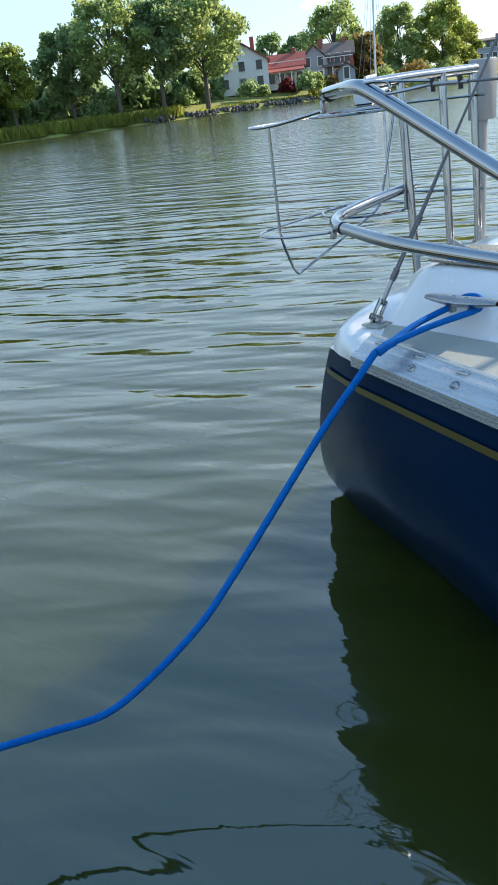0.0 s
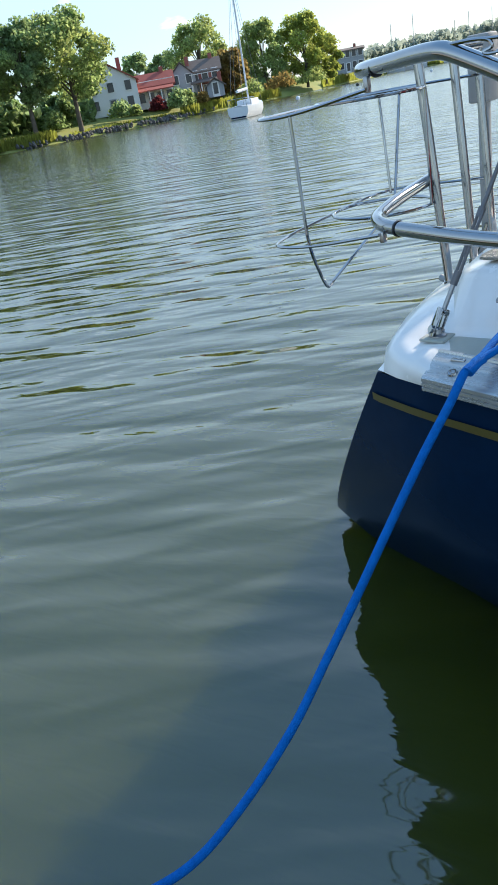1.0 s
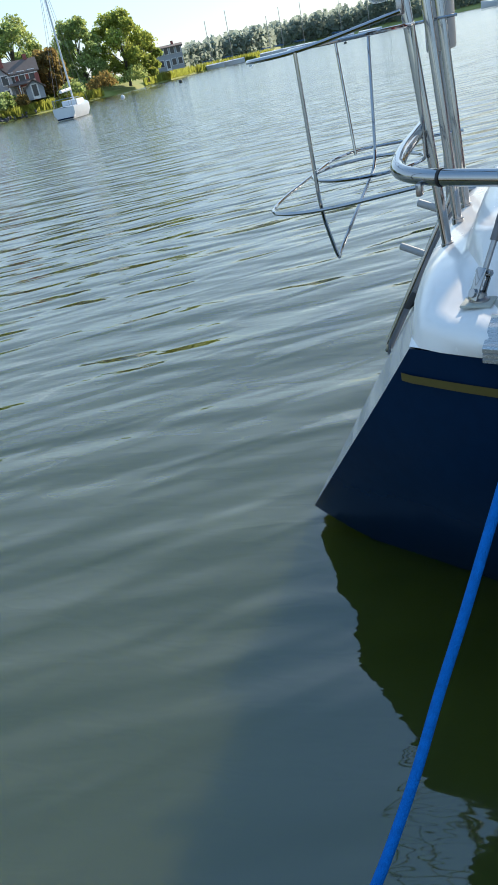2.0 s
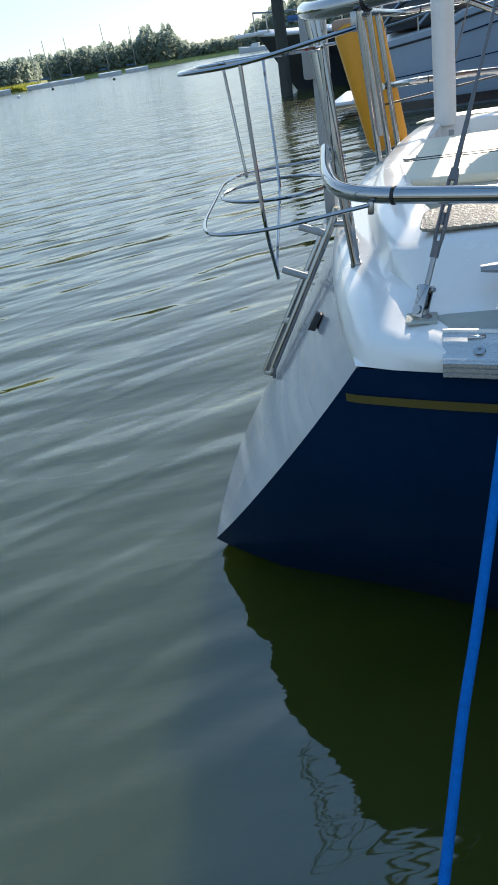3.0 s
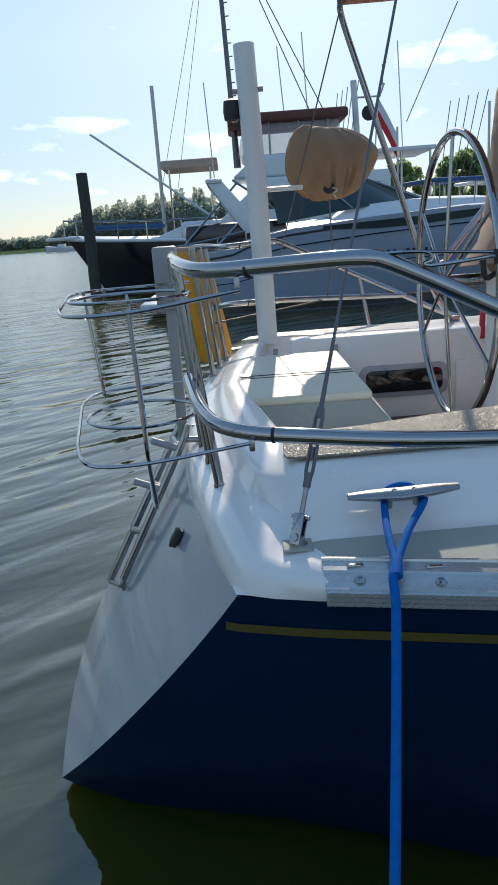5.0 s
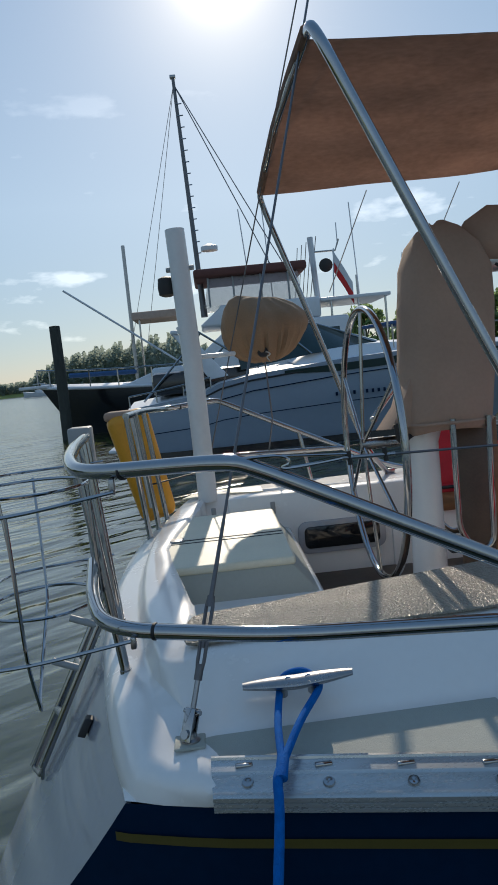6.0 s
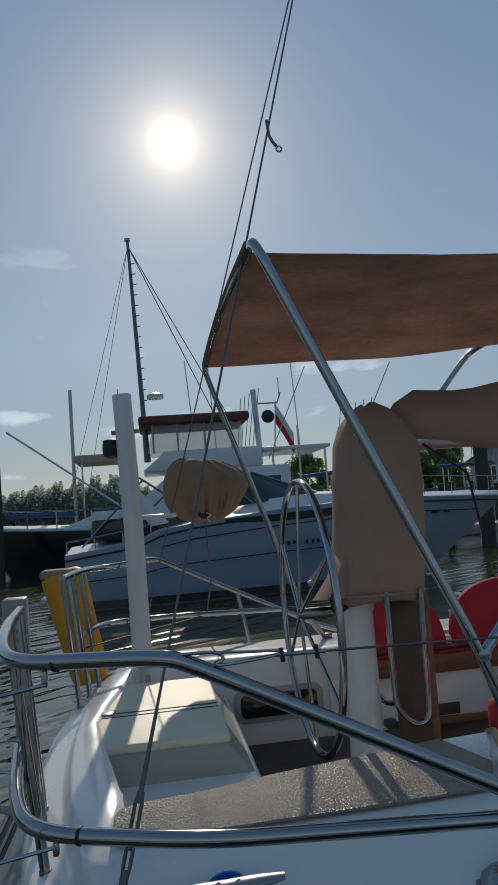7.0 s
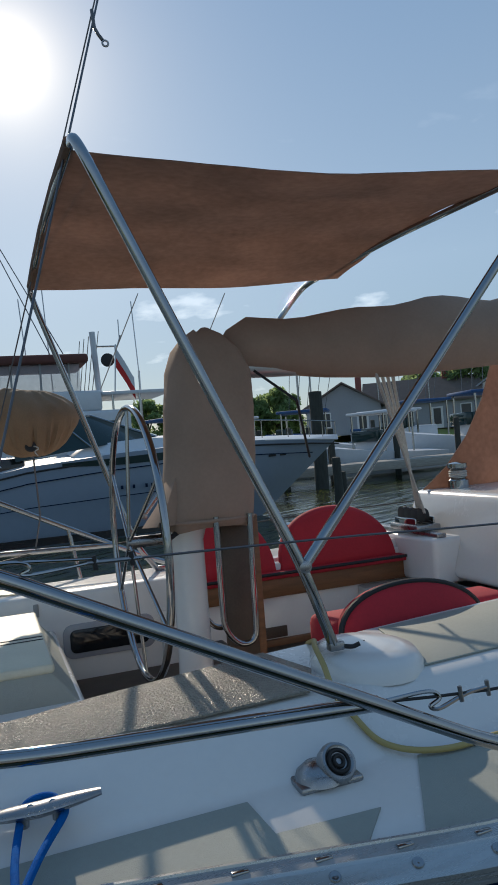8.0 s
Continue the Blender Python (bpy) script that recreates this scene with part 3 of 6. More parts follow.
toe = part("toe_rail", toe_rail(), TOEALU, boat, "ribbed anodised aluminium toe rail")
for k in range(12):
    x = 0.262 + 0.16 * k
    part("bolt", lathe([(0.0125, 0), (0.011, 0.0035), (0.004, 0.0035), (0.001, 0.0022)], 12, pose(x, table(x, *YS) + 0.016, zs_(x) + 0.0415, 24, 0, -12)), STEEL, toe)
for k in range(12):
    x = 0.258 + 0.16 * k
    part("slot", rounded((x - 0.018, table(x, *YS) + 0.046, zs_(x) + 0.0555), (x + 0.018, table(x, *YS) + 0.060, zs_(x) + 0.0618), 0.003), STEEL, toe)

# mooring cleat on its backing, bolted to the coaming's foot
def cleat():
    a, b = Vector((0.272, 0.128, 1.103)), Vector((0.521, 0.098, 1.122))
    bm = bmesh.new()
    d = (b - a)
    rows = []
    for k in range(13):
        u = k / 12
        p = a + d * u
        w = 0.012 + 0.012 * (1 - abs(2 * u - 1) ** 2.2)
        h = 0.007 + 0.008 * (1 - abs(2 * u - 1) ** 2.0)
        p = p + Vector((0, 0, -0.006 * (1 - abs(2 * u - 1))))
        rows.append([p + Vector((0.02 * w * math.cos(q), w * math.cos(q), h * math.sin(q))) for q in [2 * math.pi * j / 12 for j in range(12)]])
    sheet(rows, bm=bm, close=True)
    for u in (0.36, 0.64):
        p = a + d * u
        tube([p + Vector((0, 0, -0.005)), p + Vector((0, 0.005, -0.035))], 0.012, 10, bm=bm)
    return bm


cl = part("cleat", cleat(), DULLSTEEL, boat, "worn stainless mooring cleat")
for u in (0.42, 0.60):
    p = Vector((0.272, 0.128, 1.103)).lerp(Vector((0.521, 0.098, 1.122)), u)
    part("screw", lathe([(0.008, 0), (0.007, 0.003), (0.002, 0.001)], 10, Matrix.Translation(p + Vector((0, -0.008, 0.0055))) @ pose(0, 0, 0, 25)), STEEL, cl)

# backstay: chainplate, turnbuckle and wire on either quarter
A0 = Vector((0.147, 0.06, 1.05))
A1 = Vector((0.779, 0.932, 3.243))
STEP = (A1 - A0).normalized()


def backstay(mirror):
    def mir(p):
        p = Vector(p)
        return Vector((p.x, 2 * YC - p.y, p.z)) if mirror else p

    def line(s):
        return mir(A0 + STEP * s)

    end = A0 + STEP * ((YC - 0.02 - A0.y) / STEP.y)
    stay = part("backstay", tube([line(0.46), mir(end)], 0.0036, 8), WIRE, boat, "thin steel backstay wire")
    if not mirror:
        part("backstay_upper", tube([end, end + Vector((3.6, 0, 10))], 0.0045, 8), WIRE, boat)
        part("shackle", tube([A1 + Vector((0.004, -0.01, 0.06)), A1 + Vector((0.008, -0.012, 0.0)), A1 + Vector((0.02, -0.014, -0.025)), A1 + Vector((0.032, -0.014, -0.04))], 0.006, 8), WIRE, stay)
        ringp = [A1 + Vector((0.04 + 0.010 * math.cos(q), -0.014, -0.050 + 0.010 * math.sin(q))) for q in [2 * math.pi * j / 12 for j in range(12)]]
        part("ring", tube(ringp, 0.0035, 6, True), DULLSTEEL, stay)
    base = part("chainplate", lathe([(0.022, -0.028), (0.021, -0.020), (0.014, -0.016), (0.012, -0.006), (0.004, -0.002)], 18, Matrix.Translation(mir(A0))), DULLSTEEL, boat, "round stainless chainplate")
    part("deck_plate", rounded(tuple(mir(A0 + Vector((-0.036, -0.032, -0.032)))), tuple(mir(A0 + Vector((0.032, 0.03, -0.024)))), 0.006), NONSKID, base)
    turn = (line(1) - line(0)).to_track_quat("Z", "Y").to_matrix().to_4x4()
    for dy in (-0.0095, 0.0095):
        bm = rounded((-0.0135, dy - 0.0022, -0.026), (0.0135, dy + 0.0022, 0.046), 0.002, 2)
        bmesh.ops.transform(bm, matrix=Matrix.Translation(line(0)) @ turn, verts=bm.verts)
        part("toggle_cheek", bm, STEEL, base)
    for s, r, w in ((-0.010, 0.010, 0.018), (0.038, 0.0055, 0.022)):
        ax = turn @ Vector((0, 1, 0)) if s < 0 else turn @ Vector((1, 0, 0))
        part("pin", tube([line(s) - ax * w, line(s) + ax * w], r, 12), STEEL, base)
    part("screw_rod", tube([line(0.03), line(0.125)], 0.0062, 10), DULLSTEEL, base)
    part("screw_end", tube([line(0.105), line(0.118), line(0.140)], 0.0095, 10), WIRE, base)
    side = turn @ Vector((0.0088, 0, 0))
    for k in (-1, 1):
        part("turnbuckle_arm", tube([line(0.128) + side * (0.7 * k), line(0.145) + side * k, line(0.268) + side * k, line(0.285) + side * (0.7 * k)], 0.0042, 8), WIRE, base)
    part("screw_rod", tube([line(0.175), line(0.20)], 0.0055, 8), WIRE, base)
    part("screw_end", tube([line(0.268), line(0.292)], 0.0092, 10), WIRE, base)
    part("swage", tube([line(0.285), line(0.47)], 0.0060, 10, taper=0.0042), WIRE, base)


backstay(False)
backstay(True)

# stern pulpits with top rail, mid rail, posts and joints
def pulpit(mirror):
    def m(*p):
        return Vector((p[0], 2 * YC - p[1], p[2])) if mirror else Vector(p)

    top = rounded_path([m(-0.15, 0.91, 1.655), m(-0.115, 0.52, 1.655), m(-0.075, 0.22, 1.648), m(-0.02, 0.05, 1.638), m(0.282, -0.127, 1.653), m(0.325, -0.130, 1.642), m(1.34, -0.15, 1.135), m(1.75, -0.2, 1.02)], 0.1, 7)
    rail = part("pulpit_rail", tube(top, 0.0165, 14), STEEL, boat, "bent polished stainless stern rail")
    low = rounded_path([m(-0.10, 0.52, 1.335), m(-0.06, 0.22, 1.318), m(0.0, 0.022, 1.308), m(0.35, -0.095, 1.298), m(1.07, -0.135, 1.272)], 0.12, 7)
    part("mid_rail", tube(low, 0.0165, 14), STEEL, rail)
    for a, b in (((-0.105, 0.47, 1.65), (-0.038, 0.462, 1.04)), ((-0.15, 0.90, 1.655), (-0.10, 0.88, 1.045)), ((-0.125, 0.70, 1.655), (-0.07, 0.68, 1.05))):
        part("post", tube([m(*a), m(*b)], 0.0135, 12), STEEL, rail)
        part("foot", tube([m(b[0], b[1], b[2] + 0.004), m(b[0], b[1], b[2] - 0.012)], 0.0165, 14), STEEL, rail)
    part("post", tube([m(0.80, -0.136, 1.40), m(0.86, -0.1, 1.04)], 0.0125, 12), STEEL, rail) if mirror else None
    for p, d in ((m(0.075, -0.0046, 1.640), m(0.31, -0.178, 0.01) - m(0, 0, 0)), (m(0.105, -0.0133, 1.305), m(0.35, -0.117, -0.01) - m(0, 0, 0))):
        d = d.normalized() * 0.003
        part("joint", tube([p - d, p + d], 0.0182, 14), BLACKTRIM, rail)
    return rail


pulpit(False)
pulpit(True)
wires = part("lifeline", tube([(1.06, -0.136, 1.275), (1.2, -0.14, 1.262), (1.33, -0.15, 1.255), (2.4, -0.3, 1.27), (4.0, -0.45, 1.3)], 0.0035, 8), BLACK, boat, "black coated lifeline wire")
part("pelican_hook", tube(smooth_path([(1.09, -0.136, 1.274), (1.19, -0.138, 1.275), (1.215, -0.142, 1.258), (1.19, -0.142, 1.244), (1.215, -0.142, 1.236), (1.28, -0.146, 1.256), (1.33, -0.15, 1.262)], 5), 0.0048, 8), STEEL, wires)
for x in (1.265, 1.335):
    part("turn_pin", tube([(x, -0.15, 1.243), (x - 0.004, -0.15, 1.276)], 0.005, 8), DULLSTEEL, wires)
wires = part("lifeline", tube([(-0.10, 2.53, 1.25), (0.6, 3.13, 1.28), (1.06, 3.136, 1.275), (2.4, 3.3, 1.3), (4.0, 3.45, 1.3)], 0.0045, 8), BLACK, boat, "black coated lifeline wire")

# upper lifeline from the stern rail's bend, with its hook
upper = part("lifeline", tube(smooth_path([(0.60, -0.14, 1.636), (0.78, -0.14, 1.632), (1.06, -0.14, 1.624), (1.39, -0.15, 1.612), (2.4, -0.3, 1.60), (4.0, -0.45, 1.60)], 5), 0.0024, 8), WIRE, boat, "thin black coated upper lifeline")
part("pelican_hook", tube(smooth_path([(0.305, -0.134, 1.655), (0.36, -0.14, 1.656), (0.392, -0.14, 1.652), (0.40, -0.14, 1.640), (0.385, -0.14, 1.634), (0.40, -0.14, 1.630), (0.46, -0.14, 1.634), (0.52, -0.14, 1.640)], 5), 0.0036, 8), STEEL, upper)
part("hook_arm", tube([(0.36, -0.14, 1.656), (0.51, -0.14, 1.645)], 0.0030, 8), STEEL, upper)
part("turn_screw", tube([(0.50, -0.14, 1.638), (0.60, -0.14, 1.636)], 0.0042, 8), DULLSTEEL, upper)
for x in (0.515, 0.583):
    part("turn_pin", tube([(x, -0.14, 1.624), (x - 0.003, -0.14, 1.650)], 0.0048, 8), BLACK, upper)

# swim ladder folded on the transom
def ladder():
    near = [(-0.150, 0.95, 1.10), (-0.165, 0.95, 1.055), (-0.435, 0.95, 0.545)]
    far = [(-0.185, 1.20, 1.09), (-0.202, 1.20, 1.035), (-0.538, 1.20, 0.42)]
    lad = part("swim_ladder", tube(rounded_path(near, 0.03, 4), 0.0135, 12), STEEL, boat, "folded stainless swim ladder")
    part("ladder_rail", tube(rounded_path(far, 0.03, 4), 0.0145, 12), STEEL, lad)
    for u in (0.08, 0.36, 0.66):
        p, q = Vector(near[1]).lerp(Vector(near[2]), u), Vector(far[1]).lerp(Vector(far[2]), u)
        part("tread", tube([p, q], 0.014, 12), DULLSTEEL, lad)
        if u < 0.5:
            part("grip", tube([p + Vector((-0.095, 0.02, 0.03)), p + Vector((0.0, 0.0, 0.0))], 0.0125, 10), GREYBOX, lad)
    part("end_fitting", tube(rounded_path([Vector(near[2]) + Vector((0, 0, -0.012)), Vector(near[2]) + Vector((-0.01, 0.0, -0.03)), Vector(far[2]) + Vector((0.0, 0.0, -0.006))], 0.02, 4), 0.009, 10), DULLSTEEL, lad)
    part("end_pin", tube([Vector(near[2]) + Vector((0.01, -0.01, 0.02)), Vector(near[2]) + Vector((-0.005, 0.0, -0.045))], 0.006, 8), STEEL, lad)
    for p, d in ((near[1], 0.055), (far[1], 0.06)):
        part("ladder_bracket", tube([Vector(p) + Vector((0, 0, -0.01)), Vector(p) + Vector((d, 0, -0.012))], 0.011, 10), DULLSTEEL, lad)


ladder()
part("drain_cowl", slab([(transom_x(0.55, 0.83) - 0.004, 0.53, 0.83), (transom_x(0.53, 0.87) - 0.004, 0.545, 0.875), (transom_x(0.57, 0.87) - 0.004, 0.595, 0.865), (transom_x(0.57, 0.83) - 0.004, 0.59, 0.825)], 0.022, (-1, 0, 0.3), 0.003), BLACK, boat, "small black drain cowl on the transom")

# cowl vent on the deck
vent = part("deck_vent", rounded((0.955, 0.04, 1.028), (1.115, 0.125, 1.045), 0.008), DULLSTEEL, boat, "grey shell vent with round grille")
part("vent_shell", lathe([(0.046, 0), (0.047, 0.02), (0.042, 0.032), (0.036, 0.033), (0.03, 0.028)], 22, pose(1.055, 0.075, 1.065, 50, 0, 8)), DULLSTEEL, vent)
part("vent_hood", lathe([(0.06, 0), (0.054, 0.018), (0.035, 0.035), (0.005, 0.042)], 18, pose(1.02, 0.085, 1.04)), DULLSTEEL, vent)
for r in (0.012, 0.025):
    part("grille_ring", tube([pose(1.055, 0.075, 1.065, 50, 0, 8) @ Vector((r * math.cos(q), r * math.sin(q), 0.030)) for q in [2 * math.pi * j / 20 for j in range(20)]], 0.005, 6, True), BLACKTRIM, vent)

# moulded island under the bimini leg
def island():
    bm = bmesh.new()
    rows = []
    for r, h in ((1.0, 0.0), (0.97, 0.03), (0.86, 0.055), (0.6, 0.068), (0.25, 0.072), (0.02, 0.073)):
        rows.append([(1.35 + r * 0.16 * math.cos(q), 0.44 + r * 0.20 * math.sin(q), 1.155 + h) for q in [2 * math.pi * j / 28 for j in range(28)]])
    return sheet(rows, bm=bm, close=True)


part("winch_island", island(), GEL, boat, "smooth white moulded island")

# steering wheel
WC = Vector((0.905, YC, 1.468))
R = 0.55
rim = [WC + Vector((0, R * math.cos(q), R * math.sin(q))) for q in [2 * math.pi * j / 72 for j in range(72)]]
wheel = part("steering_wheel", tube(rim, 0.0145, 12, True), STEEL, boat, "large polished stainless steering wheel")
part("hub", tube([WC - Vector((0.04, 0, 0)), WC + Vector((0.12, 0, 0))], 0.024, 16), DULLSTEEL, wheel)
for k in range(6):
    q = math.pi / 2 + 2 * math.pi * k / 6
    part("spoke", tube([WC + Vector((-0.03, 0.03 * math.cos(q), 0.03 * math.sin(q))), WC + Vector((0, R * math.cos(q), R * math.sin(q)))], 0.0075, 10), STEEL, wheel)
# binnacle pedestal and its guard rail
ped = part("pedestal", lathe([(0.10, 0.56), (0.085, 0.6), (0.07, 1.0), (0.07, 1.45), (0.085, 1.5), (0.085, 1.56)], 24, Matrix.Translation((1.115, YC, 0))), GEL, boat, "white binnacle pedestal")
part("engine_lever", tube(smooth_path([(1.06, YC - 0.09, 1.5), (1.0, YC - 0.12, 1.48), (0.985, YC - 0.13, 1.55)], 4), 0.011, 8), BLACK, ped)
for dy in (-0.16, 0.16):
    gp = rounded_path([(1.20, YC + dy, 1.55), (1.20, YC + dy, 1.10), (1.26, YC + dy, 1.02), (1.335, YC + dy, 1.03), (1.345, YC + dy, 1.55)], 0.05, 5)
    part("pedestal_guard", tube(gp, 0.0125, 12), STEEL, ped)
part("guard_foot", rounded((1.15, YC - 0.19, 1.02), (1.2, YC - 0.13, 1.05), 0.008), BLACK, ped)
part("drop_leaf", rounded((1.26, YC - 0.02, 0.75), (1.40, YC + 0.02, 1.53), 0.006), SOLE, ped, "dark folded cockpit table")
part("table_edge", rounded((1.395, YC - 0.022, 0.74), (1.43, YC + 0.022, 1.53), 0.006), TEAK, ped, "varnished table edge")

# port seating: white seat front, teak backboard
part("seat_back", rounded((1.15, 2.285, 0.56), (2.72, 2.31, 1.0), 0.01), GEL, boat, "white port seat back")
part("coaming_board", rounded((1.36, 2.255, 0.985), (2.72, 2.292, 1.092), 0.008), TEAK, boat, "oiled teak coaming board")
part("locker_slot", rounded((1.66, 2.278, 0.76), (1.85, 2.29, 0.82), 0.004), SOLE, boat)
part("seat_trim", rounded((1.62, 2.26, 0.70), (2.2, 2.29, 0.755), 0.006), TEAK, boat)
# cabin trunk forward
def cabin_block():
    bm = rounded((2.72, 0.5, 1.0), (6.2, 2.55, 1.47), 0.05, 3)
    for v in bm.verts:
        if v.co.z > 1.3:
            v.co.x += 0.12 if v.co.x < 4 else -0.5
            v.co.y += 0.06 * (1 if v.co.y < 1.5 else -1)
    return bm


part("cabin_trunk", cabin_block(), GEL, boat, "white cabin trunk")
part("port_deck_block", rounded((2.60, 1.93, 0.98), (3.1, 2.75, 1.238), 0.03, 3), GEL, boat, "white moulded step")
# traveller with sheet blocks
trav = part("mainsheet_traveller", rounded((2.64, 1.95, 1.235), (2.70, 2.70, 1.262), 0.006), DULLSTEEL, boat, "mainsheet traveller track")
part("bridge_deck", rounded((2.3, 0.85, 0.56), (2.74, 2.29, 0.98), 0.02), GEL, boat, "white bridge deck")
part("car", rounded((2.60, 2.08, 1.262), (2.76, 2.38, 1.30), 0.012), DULLSTEEL, trav)
for x in (2.62, 2.74):
    part("car_cheek", rounded((x - 0.006, 2.12, 1.285), (x + 0.006, 2.34, 1.335), 0.005), STEEL, trav)
part("cam_cleat", rounded((2.78, 2.22, 1.262), (2.87, 2.33, 1.30), 0.012), BLACK, trav)
for y in (2.15, 2.22, 2.29, 2.36):
    part("block", lathe([(0.008, -0.018), (0.042, -0.015), (0.038, 0.0), (0.042, 0.015), (0.008, 0.018)], 16, pose(2.69, y, 1.345, 90, 0, 90)), BLACK, trav)
for k in range(4):
    part("sheet_line", tube([(2.70 + 0.022 * k, 2.14 + 0.06 * k, 1.34), (2.05 + 0.045 * k, 1.46 + 0.025 * k, 2.12)], 0.0085, 8), WHITEROPE, trav)
for k in range(3):
    part("sheet_line", tube([(2.72, 2.2 + 0.05 * k, 1.285), (3.3, 2.62 + 0.03 * k, 1.245)], 0.007, 6), WHITEROPE, trav)

# winches
def winch(p, s=1.0):
    w = thing("winch", "chrome two-part sheet winch with line on it", "winch")
    part("drum", lathe([(0.062 * s, 0), (0.062 * s, 0.05 * s), (0.045 * s, 0.065 * s), (0.042 * s, 0.11 * s), (0.058 * s, 0.125 * s), (0.058 * s, 0.15 * s), (0.02 * s, 0.16 * s)], 20, Matrix.Translation(p)), STEEL, w)
    part("line_turns", lathe([(0.047 * s, 0.068 * s), (0.056 * s, 0.075 * s), (0.05 * s, 0.082 * s), (0.056 * s, 0.09 * s), (0.05 * s, 0.097 * s), (0.056 * s, 0.104 * s), (0.046 * s, 0.11 * s)], 20, Matrix.Translation(p)), WHITEROPE, w)


winch(Vector((3.02, 2.25, 1.468)))
winch(Vector((2.05, 2.66, 1.185)), 0.95)

# bimini: two bent tubes and the canvas stretched over them
def bow(points, name, label):
    return part(name, tube(rounded_path(points, 0.12, 6), 0.0155, 12), STEEL, boat, label)


BN, BF = Vector((0.636, 0.525, 2.692)), Vector((0.634, 2.487, 2.705))
aft = bow([(1.235, 0.40, 1.235), (1.145, 0.375, 1.482), BN + Vector((0, 0, 0.012)), BN + Vector((0.0, 0.08, 0.035)), (0.628, 1.5, 2.755), BF + Vector((0, -0.08, 0.03)), BF, (1.1, 2.52, 1.32), (1.22, 2.60, 1.17)], "bimini_bow", "bent stainless bimini bow")
fwd = bow([(1.154, 0.385, 1.478), (2.26, 0.53, 2.66), (2.27, 0.62, 2.73), (2.25, 1.5, 2.76), (2.19, 2.38, 2.74), (2.16, 2.48, 2.70), (1.15, 2.55, 1.48)], "bimini_bow", "bent stainless bimini bow")
for y in (0.385, 2.535):
    part("hinge", lathe([(0.01, -0.022), (0.018, -0.018), (0.018, 0.018), (0.01, 0.022)], 14, pose(1.152, y, 1.48, 90)), DULLSTEEL, aft)
for y, z in ((0.40, 1.24), (2.60, 1.175)):
    part("deck_hinge", rounded((1.215, y - 0.016, z - 0.012), (1.262, y + 0.016, z + 0.014), 0.006), DULLSTEEL, aft)
part("hinge_knob", tube(smooth_path([(1.25, 0.395, 1.24), (1.28, 0.38, 1.236), (1.30, 0.37, 1.244)], 4), 0.0065, 8), BLACK, aft)


def canvas():
    rows = []
    rnd = random.Random(4)
    for i in range(17):
        u = i / 16
        row = []
        for k in range(25):
            v = k / 24
            pinch = 0.06 * math.sin(math.pi * u) * (2 * v - 1)
            x0 = 0.640 - 0.01 * v - 0.004 * math.sin(math.pi * v)
            x1 = 2.27 - 0.01 * math.sin(math.pi * v)
            x = x0 + (x1 - x0) * u
            y = 0.64 - 0.08 * u + (BF.y - 0.68 - 0.2 * u) * v - pinch * 0.5
            z = 2.715 + 0.06 * math.sin(math.pi * v) - 0.022 * math.sin(math.pi * u)
            z += 0.006 * math.sin(9 * u + 5 * v) * math.sin(math.pi * u) + 0.004 * math.sin(21 * v - 6 * u) + rnd.uniform(-0.001, 0.001)
            row.append((x, y, z))
        rows.append(row)
    return sheet(rows, 0.004)


bim = tagged(part("bimini_canvas", canvas(), CANVAS), "sun-bleached tan canvas bimini top over the cockpit", "bimini")
hem = part("hem", tube([Vector((0.633, 0.62, 2.728)), Vector((0.631, 1.0, 2.748)), Vector((0.629, 1.5, 2.757)), Vector((0.631, 2.0, 2.748)), Vector((0.634, 2.42, 2.728))], 0.019, 8), CANVAS, bim)
for k, x in enumerate((1.0, 1.5)):
    part("tie_line", tube([(x + 0.2, 2.46, 2.70), (x - 0.02, 2.6, 2.2)], 0.003, 5), WHITEROPE, bim)

# ---- loose things on board ----
# cover over the binnacle instruments
def binnacle_cover():
    rows = []
    for z, x0, x1, w in ((1.50, 1.035, 1.385, 0.15), (1.515, 1.03, 1.395, 0.165), (1.58, 1.03, 1.40, 0.17), (1.8, 1.055, 1.42, 0.165), (2.0, 1.075, 1.435, 0.16), (2.15, 1.09, 1.44, 0.15), (2.24, 1.12, 1.40, 0.13), (2.30, 1.17, 1.34, 0.09), (2.33, 1.22, 1.29, 0.03)):
        row = []
        for k in range(32):
            q = 2 * math.pi * k / 32
            c, s = math.cos(q), math.sin(q)
            e = 0.62
            fold = 1 + 0.025 * math.sin(5 * q + z * 9) + 0.012 * math.sin(13 * q + 4 * z)
            row.append(((x0 + x1) / 2 + (x1 - x0) / 2 * math.copysign(abs(c) ** e, c) * fold, YC + w * math.copysign(abs(s) ** e, s) * fold, z + 0.008 * math.sin(3 * q)))
        rows.append(row)
    bm = sheet(rows, close=True)
    return bm


bc = thing("binnacle_cover", "khaki cloth cover over the binnacle instruments", "cover")
cloth = part("cloth", binnacle_cover(), COVER, bc)
part("hem_band", tube([(1.21 + 0.185 * math.copysign(abs(math.cos(q)) ** 0.62, math.cos(q)), YC + 0.168 * math.copysign(abs(math.sin(q)) ** 0.62, math.sin(q)), 1.535) for q in [2 * math.pi * j / 32 for j in range(32)]], 0.008, 6, True), COVER, cloth)
part("flap", sheet([[(1.12, YC - 0.11, 1.53), (0.97, YC - 0.12, 1.53), (0.93, YC - 0.02, 1.52), (0.98, YC + 0.1, 1.53)], [(1.12, YC - 0.11, 1.64), (1.02, YC - 0.12, 1.62), (1.0, YC - 0.02, 1.61), (1.05, YC + 0.1, 1.62)], [(1.12, YC - 0.10, 1.74), (1.075, YC - 0.1, 1.74), (1.07, YC, 1.74), (1.08, YC + 0.1, 1.74)]], 0.004), COVER, bc)

